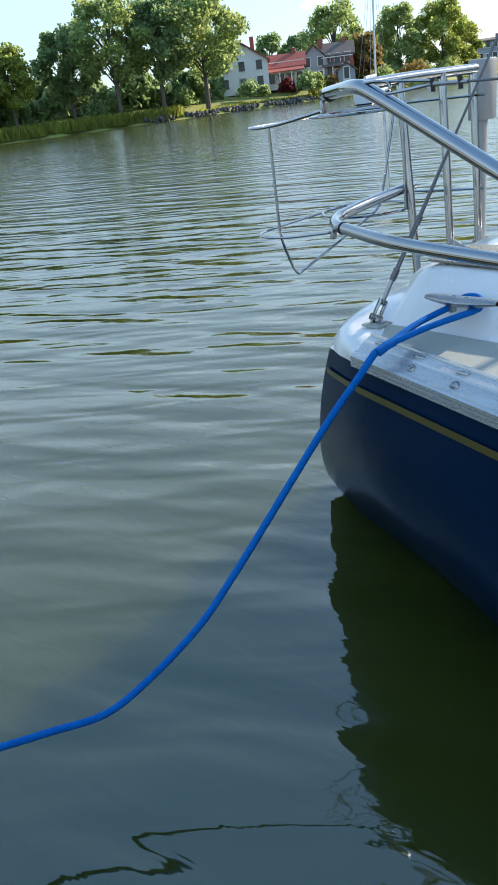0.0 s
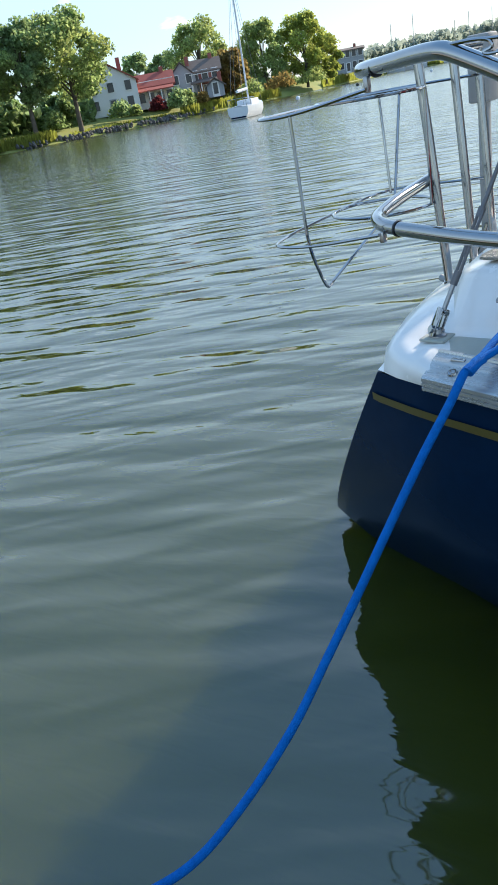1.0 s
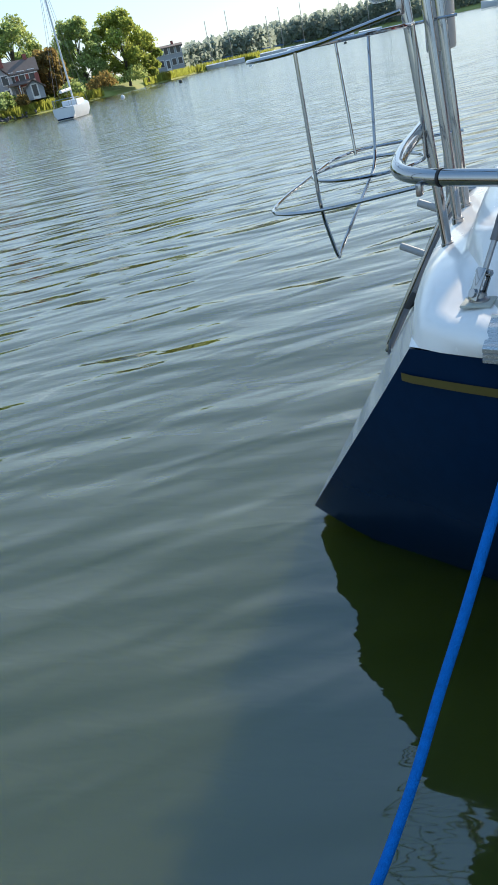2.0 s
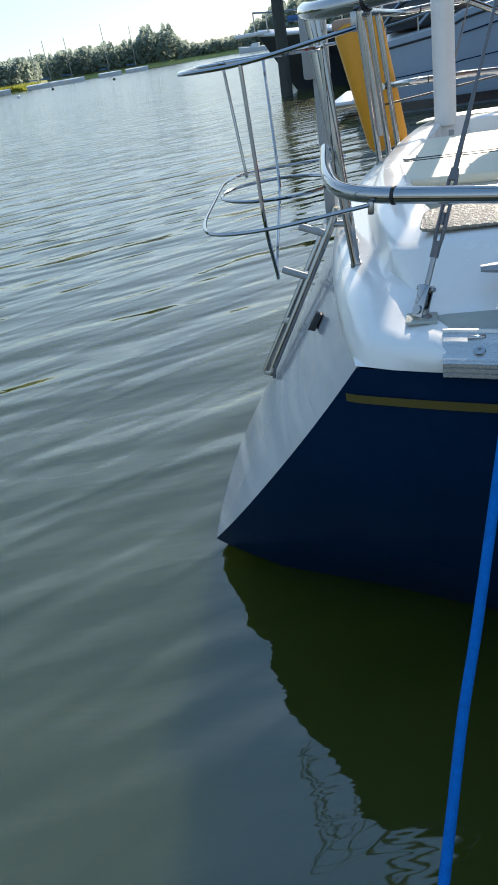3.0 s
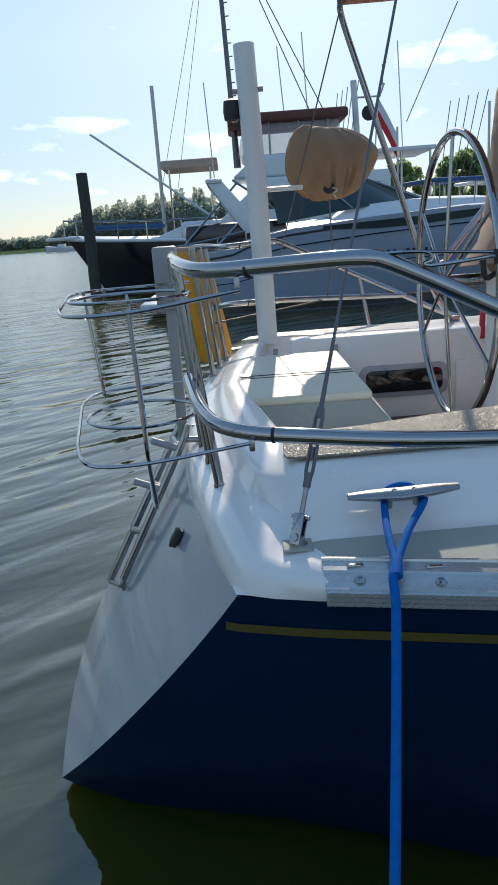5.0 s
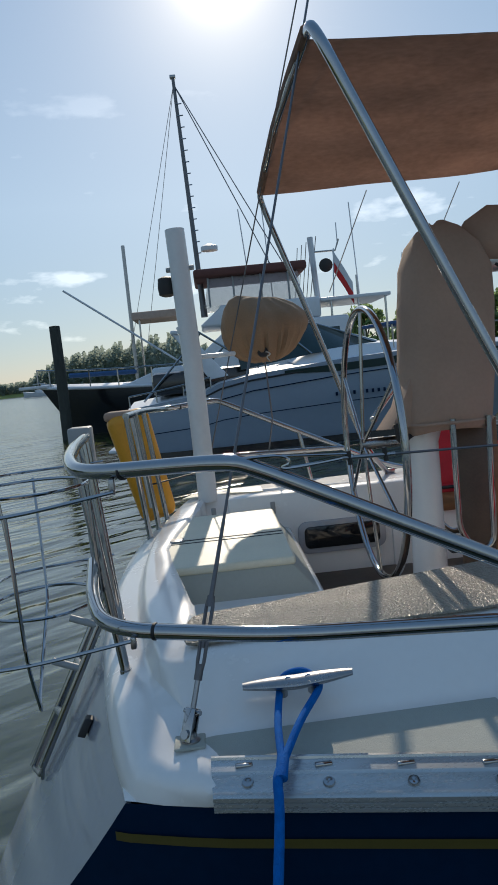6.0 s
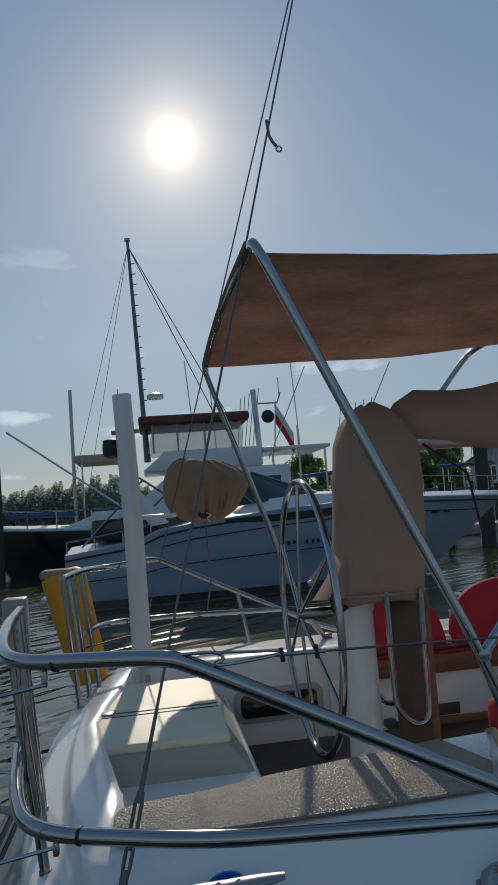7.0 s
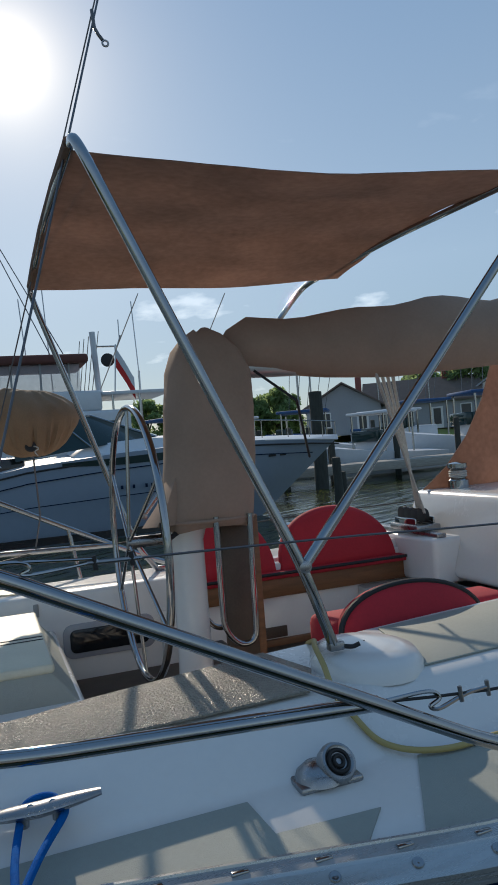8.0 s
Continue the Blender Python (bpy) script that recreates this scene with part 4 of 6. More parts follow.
# boom with its sail cover
def boom_cover():
    rows = []
    for k in range(26):
        u = k / 25
        x = 1.27 + 2.3 * u
        top = table(x, (1.27, 1.33, 1.45, 1.9, 2.35, 2.75, 3.6), (2.20, 2.30, 2.375, 2.40, 2.465, 2.46, 2.6)) + 0.012 * math.sin(9 * u * 3)
        bot = table(x, (1.27, 1.4, 1.8, 2.15, 2.75, 3.6), (2.14, 2.15, 2.105, 2.09, 2.125, 2.16))
        w = table(x, (1.27, 1.4, 3.6), (0.03, 0.085, 0.13))
        row = []
        for j in range(18):
            q = 2 * math.pi * j / 18
            zz = (top + bot) / 2 + (top - bot) / 2 * math.sin(q)
            wob = 1 + 0.06 * math.sin(7 * u * 6 + 3 * q) + 0.05 * math.sin(17 * u + 2 * q)
            row.append((x, YC + w * math.cos(q) * wob * (1 - 0.45 * max(0, math.sin(q))), zz))
        rows.append(row)
    return sheet(rows, close=True)


boom = thing("boom", "furled mainsail on the boom under a tan cover", "boom")
part("sail_cover", boom_cover(), COVER, boom, "wrinkled tan sail cover")
part("spar", tube([(1.25, YC, 2.16), (6.2, YC, 2.2)], 0.045, 14), ALU, boom)
part("cover_lacing", tube([(1.44, YC - 0.09, 2.14), (1.6, YC - 0.15, 2.0), (1.8, YC + 0.2, 1.75)], 0.006, 6), BLACK, boom)
part("mast", tube([(6.3, YC, 1.4), (6.3, YC, 14)], 0.08, 14), ALU, boat, "aluminium mast")

# dodger side curtain on the cabin top
tagged(part("dodger_curtain", slab([(2.84, 2.36, 1.47), (3.02, 2.36, 1.60), (3.19, 2.365, 1.78), (3.33, 2.37, 2.0), (3.44, 2.37, 2.27), (3.9, 2.38, 2.36), (4.8, 2.38, 2.2), (5.0, 2.38, 1.47)], 0.01, (0, 1, 0), 0.003), CANVAS), "tan canvas dodger side curtain on the cabin", "dodger")


# red cushions
def round_cushion(x0, x1, z0, h, y, lean=0.06):
    out = []
    n = 26
    for k in range(n + 1):
        q = math.pi * k / n
        out.append(((x0 + x1) / 2 - (x1 - x0) / 2 * math.cos(q), z0 + h * max(0.0, math.sin(q)) ** 0.8))
    cx, cz = (x0 + x1) / 2, z0 + h * 0.42
    rows = []
    for s, yy in ((0.001, -0.052), (0.5, -0.05), (0.86, -0.042), (0.97, -0.028), (1.0, 0.0), (0.97, 0.028), (0.86, 0.042), (0.02, 0.05)):
        rows.append([(cx + (x - cx) * s, y + yy + lean * (cz + (z - cz) * s - z0) / h, cz + (z - cz) * s) for x, z in out + [(x1 - (x1 - x0) * j / 6, z0) for j in range(1, 6)]])
    return sheet(rows, close=True)


def cushion(name, label, x0, x1, z0, h, y, lean):
    c = thing(name, label, "cushion", "red cockpit cushions")
    part("pad", round_cushion(x0, x1, z0, h, y, lean), RED, c)
    n = 22
    pts = []
    for k in range(n + 1):
        q = math.pi * k / n
        z = z0 + h * max(0.0, math.sin(q)) ** 0.8
        pts.append(((x0 + x1) / 2 - (x1 - x0) / 2 * math.cos(q), y - 0.022 + lean * (z - z0) / h, z))
    return c, pts


cushion("back_cushion", "red round-topped back cushion on the port seat", 1.84, 2.58, 1.10, 0.34, 2.30, 0.1)
cushion("back_cushion", "red round-topped back cushion beside the binnacle", 1.28, 1.82, 1.10, 0.34, 2.30, 0.1)
c = thing("seat_cushion", "long red seat cushion with black piping", "cushion", "red cockpit cushions")
part("pad", rounded((1.36, 2.22, 1.088), (2.62, 2.37, 1.125), 0.014, 3), RED, c)
part("piping", tube([(1.37, 2.215, 1.118), (2.6, 2.215, 1.118)], 0.009, 8), BLACKTRIM, c)
c, pts = cushion("back_cushion", "red cushion with black piping behind the coaming", 1.46, 2.06, 1.10, 0.18, 0.83, 0.06)
part("piping", tube(pts, 0.011, 8), BLACKTRIM, c)
c = thing("seat_cushion", "red cushion lying along the starboard seat", "cushion", "red cockpit cushions")
part("pad", rounded((1.45, 0.86, 1.04), (2.25, 1.08, 1.175), 0.035, 3), RED, c)

# white pipe standing at the port quarter, with a bracket
pipe = thing("pole", "white plastic pipe standing at the port quarter", "pole")
part("pipe", tube([(0.196, 2.555, 1.12), (0.190, 2.565, 1.9), (0.167, 2.584, 2.609)], 0.053, 24), PVC, pipe)
part("collar", tube([(0.180, 2.575, 2.05), (0.178, 2.576, 2.09)], 0.057, 24), PVC, pipe)
part("bracket", tube([(0.10, 2.60, 2.40), (0.25, 2.57, 2.40)], 0.014, 8), GREYBOX, pipe)
part("lamp", lathe([(0.02, -0.05), (0.045, -0.04), (0.05, 0.0), (0.045, 0.05), (0.02, 0.06)], 14, pose(0.092, 2.62, 2.31)), BLACK, pipe)
part("pipe_arm", rounded((0.2, 2.57, 1.905), (0.43, 2.61, 1.93), 0.008), PVC, pipe, "white mounting arm")


# covered grill on the port rail
def grill_cover():
    rows = []
    for z, r in ((1.86, 0.03), (1.865, 0.10), (1.885, 0.155), (1.92, 0.20), (1.96, 0.228), (2.01, 0.243), (2.06, 0.247), (2.11, 0.24), (2.16, 0.222), (2.20, 0.19), (2.23, 0.14), (2.245, 0.09), (2.25, 0.02)):
        row = []
        for k in range(84):
            q = 2 * math.pi * k / 84
            pull = max(0.0, math.cos(q + 1.25)) ** 1.5 * max(0.0, 1 - abs(z - 1.96) / 0.16)
            pleat = 1 + 0.05 * math.sin(21 * q) * max(0.0, (2.12 - z) / 0.26) + 0.018 * math.sin(7 * q + 9 * z) + 0.035 * math.sin(3 * q + z * 4) + 0.03 * math.sin(2 * q + 0.7)
            pleat += pull * (0.05 * math.sin(33 * q) - 0.09)
            pleat *= 1 + 0.16 * max(0.0, math.cos(q - 0.2)) ** 6 * max(0.0, 1 - abs(z - 2.10) / 0.13) - 0.10 * max(0.0, math.cos(q)) * max(0.0, (2.02 - z) / 0.16)
            row.append((0.62 + r * math.cos(q) * pleat, 3.0 + 0.85 * r * math.sin(q) * pleat, z + min(1.0, r / 0.15) ** 2 * (-0.030 * math.cos(q) * max(0.0, (z - 2.0) / 0.25) + 0.018 * math.sin(2 * q + 1) + 0.02 * math.sin(q) * max(0.0, (z - 2.0) / 0.25) + 0.006 * math.sin(11 * q))))
        rows.append(row)
    return sheet(rows, close=True)


grill = thing("grill", "kettle grill on the port rail under a tan cover", "grill")
part("cover", grill_cover(), GRILLCOVER, grill)
part("drawstring", tube(smooth_path([(0.60, 2.90, 1.90), (0.62, 2.83, 1.915), (0.64, 2.815, 1.90), (0.62, 2.82, 1.885), (0.635, 2.82, 1.86)], 4), 0.004, 6), WHITEROPE, grill)
part("opening", lathe([(0.034, -0.006), (0.03, 0.004), (0.004, 0.002)], 14, pose(0.60, 2.838, 1.918, 78)), BLACK, grill, "dark drawn-in mouth of the cover")
part("mount", tube([(0.62, 3.02, 1.88), (0.64, 3.1, 1.5), (0.6, 3.13, 1.3)], 0.005, 8), WIRE, grill)

# yellow rescue sling bag on the port quarter
def sling_bag():
    bm = rounded((-0.115, -0.085, -0.34), (0.115, 0.085, 0.32), 0.055, 4)
    for v in bm.verts:
        v.co.x *= 1 + 0.08 * math.sin(v.co.z * 7)
        v.co.y *= 1 + 0.12 * math.cos(v.co.z * 5)
    bmesh.ops.transform(bm, matrix=pose(-0.175, 2.86, 1.335, 0, -12, 12), verts=bm.verts)
    return bm


bag = thing("rescue_bag", "yellow vinyl rescue sling bag on the port stern rail", "bag")
part("body", sling_bag(), YELLOW, bag)
part("flap", rounded((-0.36, 2.78, 1.60), (-0.17, 2.95, 1.655), 0.022, 3), COVER, bag, "faded grey flap")
part("strap", tube([(-0.20, 2.77, 1.63), (-0.17, 2.755, 1.4), (-0.14, 2.775, 1.08)], 0.012, 8), WHITEROPE, bag)

# grey box on a thin post at the gate
gb = thing("instrument_box", "grey plastic box on a post at the stern gate", "box")
part("case", rounded((-0.215, 0.955, 1.485), (-0.14, 1.03, 1.685), 0.008), GREYBOX, gb)
part("stem", rounded((-0.19, 0.97, 1.03), (-0.155, 1.0, 1.49), 0.006), GREYBOX, gb)

# wire rack outboard of the starboard stern rail
def rack():
    r = thing("wire_rack", "empty stainless wire holder on the stern rail", "rack")

    def loop(z, dx=0.0):
        return rounded_path([(0.055, -0.02, z + 0.03), (-0.16, -0.02, z), (-0.29, -0.02 + dx, z), (-0.34, 0.14, z), (-0.43, 0.66, z), (-0.40, 0.80, z), (-0.10, 0.90, z)], 0.09, 6)

    def circle(z, cx, cy, rad):
        return [(cx + rad * math.cos(q), cy + rad * 1.05 * math.sin(q), z) for q in [2 * math.pi * j / 36 for j in range(36)]]

    part("top_hoop", tube(loop(1.572), 0.0042, 8), STEEL, r)
    part("bottom_hoop", tube(loop(1.262), 0.0042, 8), STEEL, r)
    part("top_ring", tube(circle(1.575, -0.22, 0.40, 0.15), 0.0044, 8, True), STEEL, r)
    part("bottom_ring", tube(circle(1.27, -0.22, 0.42, 0.145), 0.0044, 8, True), STEEL, r)
    part("upright", tube(rounded_path([(-0.165, -0.02, 1.572), (-0.158, -0.02, 1.262), (-0.155, 0.03, 1.14), (-0.17, 0.07, 1.145), (-0.23, 0.5, 1.262), (-0.26, 0.62, 1.574)], 0.05, 6), 0.0042, 8), STEEL, r)
    part("upright", tube([(-0.40, 0.72, 1.572), (-0.37, 0.70, 1.262)], 0.0044, 8), STEEL, r)
    part("upright", tube([(-0.08, 0.45, 1.575), (-0.075, 0.45, 1.27)], 0.0044, 8), STEEL, r)
    part("clamp", rounded((0.045, -0.016, 1.595), (0.057, 0.0, 1.628), 0.003), DULLSTEEL, r)
    part("clamp", rounded((0.052, -0.016, 1.272), (0.064, 0.002, 1.298), 0.003), DULLSTEEL, r)


rack()

# blue dock line: eye round the cleat, then slack over to the dock
line = thing("dock_line", "bright blue braided dock line made fast to the cleat", "rope")
join = Vector((0.334, -0.107, 1.040))
part("eye_leg", tube(smooth_path([(0.358, 0.135, 1.087), (0.352, 0.105, 1.082), (0.338, 0.0, 1.066), join], 6), 0.0085, 10), ROPE, line)
part("eye_leg", tube(smooth_path([(0.448, 0.122, 1.093), (0.438, 0.092, 1.088), (0.385, 0.0, 1.068), join], 6), 0.0085, 10), ROPE, line)
part("eye_bight", tube(smooth_path([(0.358, 0.135, 1.087), (0.368, 0.156, 1.102), (0.395, 0.163, 1.110), (0.425, 0.156, 1.108), (0.448, 0.122, 1.093)], 6), 0.0085, 10), ROPE, line)
part("eye_splice", tube([join + Vector((0.004, 0.02, 0.003)), join, join + Vector((-0.006, -0.03, -0.013))], 0.0125, 12), ROPE, line)
rope_pts = [join, (0.321, -0.135, 1.027), (0.318, -0.167, 1.003), (0.313, -0.199, 0.972), (0.293, -0.288, 0.885), (0.265, -0.405, 0.752), (0.241, -0.502, 0.638), (0.215, -0.597, 0.526), (0.193, -0.714, 0.413),
            (0.166, -0.870, 0.318), (0.129, -0.998, 0.256), (0.081, -1.137, 0.258), (0.034, -1.282, 0.268), (-0.01, -1.50, 0.32), (0.03, -1.76, 0.50)]
part("standing_part", tube(smooth_path(rope_pts, 8), 0.0098, 12), ROPE, line)

# unseen dock behind the camera, to which the line runs; also a pale light reflector
dock = tagged(part("dock", rounded((-6, -4.2, 0.40), (8, -1.75, 0.46), 0.01), DOCKWOOD), "unseen weathered timber dock, paled to bounce sunlight", "dock")
dock["kind"] = "structure"
for x in (-5, 0.03, 6):
    part("dock_post", tube([(x, -1.85, -1.0), (x, -1.85, 0.75 if x == 0.03 else 0.4)], 0.10, 14), PILE, dock)

# yellow cord over the side deck
cord = thing("power_cord", "yellow shore power cord across the side deck", "cord")
part("cord_run", tube(smooth_path([(1.30, 0.74, 1.16), (1.27, 0.62, 1.20), (1.20, 0.46, 1.232), (1.165, 0.33, 1.215), (1.15, 0.24, 1.165), (1.17, 0.19, 1.125), (1.22, 0.12, 1.065), (1.34, 0.05, 1.052), (1.6, 0.05, 1.056), (2.4, 0.02, 1.07)], 7), 0.0080, 10), HOSE, cord)


# ---- neighbouring boats ----
def loft_hull(stations, mat, name, parent, label=""):
    """stations: x, half-beam at deck, half-beam at the water, deck z, about the line y0."""
    rows = []
    for x, y0, hb, hw, zd in stations:
        rows.append([(x, y0 - hb, zd), (x, y0 - hb * 0.99, zd * 0.72), (x, y0 - (hb * 0.6 + hw * 0.4), zd * 0.42), (x, y0 - hw, 0.12), (x, y0 - hw * 0.92, -0.3),
                     (x, y0 + hw * 0.92, -0.3), (x, y0 + hw, 0.12), (x, y0 + (hb * 0.6 + hw * 0.4), zd * 0.42), (x, y0 + hb * 0.99, zd * 0.72), (x, y0 + hb, zd)])
    bm = sheet(rows)
    vs = [v for v in bm.verts]
    bm.faces.new(vs[:10])
    return part(name, bm, mat, parent, label)


def railing(parent, pts, h, n, mat=STEEL, r=0.018):
    """A tube rail along pts on posts h high."""
    path = [Vector(p) for p in pts]
    part("rail", tube(smooth_path([p + Vector((0, 0, h)) for p in path], 4), r, 6), mat, parent)
    for k in range(n):
        u = k / (n - 1) * (len(path) - 1)
        i = min(int(u), len(path) - 2)
        p = path[i].lerp(path[i + 1], u - i)
        part("rail_post", tube([p, p + Vector((0, 0, h))], r * 0.85, 6), mat, parent)


def express_cruiser():
    b = thing("motor_cruiser", "pale blue-grey express cruiser moored in its berth", "motorboat")
    y0 = 16.2
    st = [(-1.55, y0, 1.55, 1.45, 1.22), (0.0, y0, 1.68, 1.55, 1.40), (0.5, y0, 1.7, 1.55, 1.60), (1.2, y0, 1.72, 1.5, 1.72), (3.0, y0, 1.72, 1.4, 1.86), (5.0, y0, 1.55, 1.1, 1.95), (6.8, y0, 1.1, 0.55, 1.92), (8.3, y0, 0.5, 0.06, 1.86), (9.3, y0, 0.04, 0.02, 1.80)]
    h = loft_hull(st, CRUISER, "hull", b, "pale blue-grey hull side")
    # the stem rakes aft towards the water
    for v in h.data.vertices:
        if v.co.x > 6.0:
            v.co.x -= max(0.0, 1.86 - v.co.z) * 1.25 * min(1, (v.co.x - 6.0) / 3)
    top = [(x, y - hb, z) for x, y, hb, hw, z in st]
    oth = [(x, y + hb, z) for x, y, hb, hw, z in st]
    part("deck", sheet([top, [(x, y0, z + 0.12) for x, _, _, _, z in st], oth], 0.02), WHITEBOAT, b)
    for z0, dz, mat in ((0.80, 0.02, NAVY), (0.05, 0.16, BLACKHULL)):
        rows = []
        for d in (0, dz):
            rows.append([(x, y0 - (hb * (0.75 if z0 > 0.5 else 0.3) + hw * (0.25 if z0 > 0.5 else 0.7)) - 0.035 - 0.12 * (z0 > 0.5), z0 + d + (zd - 1.6) * 0.5 * (z0 > 0.5)) for x, _, hb, hw, zd in st[:6]])
        part("boot_stripe", sheet(rows, 0.01), mat, h)
    part("rub_rail", tube([(x, y - 0.005, z - 0.12) for x, y, z in top], 0.02, 8), BLACK, h)
    band = []
    for dz in (-0.10, -0.27):
        band.append([(x, y - 0.012 + 0.02 * (dz < -0.2), z + dz * u) for (x, y, z), u in zip([Vector(top[3]).lerp(Vector(top[4]), 0.4), top[4], Vector(top[4]).lerp(Vector(top[5]), 0.5), top[5], Vector(top[5]).lerp(Vector(top[6]), 0.5)], (0.4, 0.9, 1.0, 0.9, 0.35))])
    part("side_window", sheet(band, 0.02), TINT, h, "long dark side window")
    part("deck_stripe", tube([(x, y - 0.004, z - 0.35) for x, y, z in top[2:8]], 0.012, 6), NAVY, h)
    for k in range(9):
        part("name_bar", rounded((3.0 + 0.13 * k + (0.15 if k > 3 else 0), y0 - 1.70, 1.08), (3.05 + 0.13 * k + (0.15 if k > 3 else 0), y0 - 1.66, 1.16), 0.005), NAVY, h)
    # swim platform and transom door
    part("swim_platform", rounded((-2.1, y0 - 1.4, 0.28), (-1.5, y0 + 1.4, 0.36), 0.03), WHITEBOAT, b)
    # raised foredeck, windscreen and radar arch
    rows = []
    for x, z, w in ((2.2, 1.86, 1.45), (2.6, 2.1, 1.4), (4.0, 2.16, 1.3), (5.6, 2.1, 0.95), (7.0, 1.93, 0.45)):
        rows.append([(x, y0 - w, 1.8), (x, y0 - w * 0.85, z), (x, y0, z + 0.08), (x, y0 + w * 0.85, z), (x, y0 + w, 1.8)])
    part("foredeck", sheet(rows), WHITEBOAT, b)
    ws = part("windscreen", sheet([[(1.0, y0 - 1.45, 1.85), (2.6, y0 - 1.35, 2.05), (4.2, y0 - 0.7, 2.2), (4.4, y0, 2.25), (4.2, y0 + 0.7, 2.2), (2.6, y0 + 1.35, 2.05)],
                                   [(0.9, y0 - 1.3, 2.5), (1.9, y0 - 1.2, 2.72), (2.7, y0 - 0.7, 2.78), (2.85, y0, 2.8), (2.7, y0 + 0.7, 2.78), (1.9, y0 + 1.2, 2.72)]], 0.02), TINT, b, "tinted windscreen")
    part("screen_frame", tube([(0.9, y0 - 1.3, 2.5), (1.9, y0 - 1.2, 2.72), (2.7, y0 - 0.7, 2.78), (2.85, y0, 2.8)], 0.03, 6), STEEL, ws)
    for p, q in (((2.6, y0 - 1.35, 2.05), (1.9, y0 - 1.2, 2.72)), ((4.2, y0 - 0.7, 2.2), (2.7, y0 - 0.7, 2.78))):
        part("screen_post", tube([p, q], 0.025, 6), STEEL, ws)
    for s in (-1, 1):
        part("radar_arch", slab([(0.3, y0 + 1.4 * s, 1.7), (-0.45, y0 + 1.3 * s, 2.78), (-0.15, y0 + 1.3 * s, 2.82), (0.72, y0 + 1.4 * s, 1.75)], 0.1, (0, -s, 0), 0.02), WHITEBOAT, b)
    part("arch_top", rounded((-0.47, y0 - 1.35, 2.75), (-0.12, y0 + 1.35, 2.85), 0.04), WHITEBOAT, b)
    for p, q in (((-1.2, y0 - 1.3, 1.35), (0.2, y0 - 1.25, 2.75)), ((1.4, y0 - 1.35, 1.85), (0.1, y0 - 1.25, 2.8)), ((-0.3, y0 - 1.3, 1.5), (0.9, y0 - 1.25, 2.6))):
        part("canvas_bow", tube([p, q], 0.025, 6), STEEL, b)
    # solid black box, paints the shade inside the open cockpit
    part("cockpit_shade", rounded((-1.0, y0 - 1.2, 1.45), (1.2, y0 + 1.2, 1.95), 0.1), BLACKHULL, b, "black block standing in for the cockpit's shade")
    railing(b, [(4.4, y0 - 1.55, 2.0), (6.2, y0 - 1.25, 2.0), (8.1, y0 - 0.55, 1.92), (9.25, y0, 1.86)], 0.42, 8, r=0.013)
    railing(b, [(-1.5, y0 - 1.5, 1.25), (-0.6, y0 - 1.6, 1.35), (0.3, y0 - 1.65, 1.5)], 0.25, 4)
    for x in (6.9, 7.25):
        part("hawse", rounded((x, y0 - 1.0 + (x - 6.9) * 0.6, 1.5), (x + 0.2, y0 - 0.9 + (x - 6.9) * 0.6, 1.55), 0.01), BLACKTRIM, h)


express_cruiser()


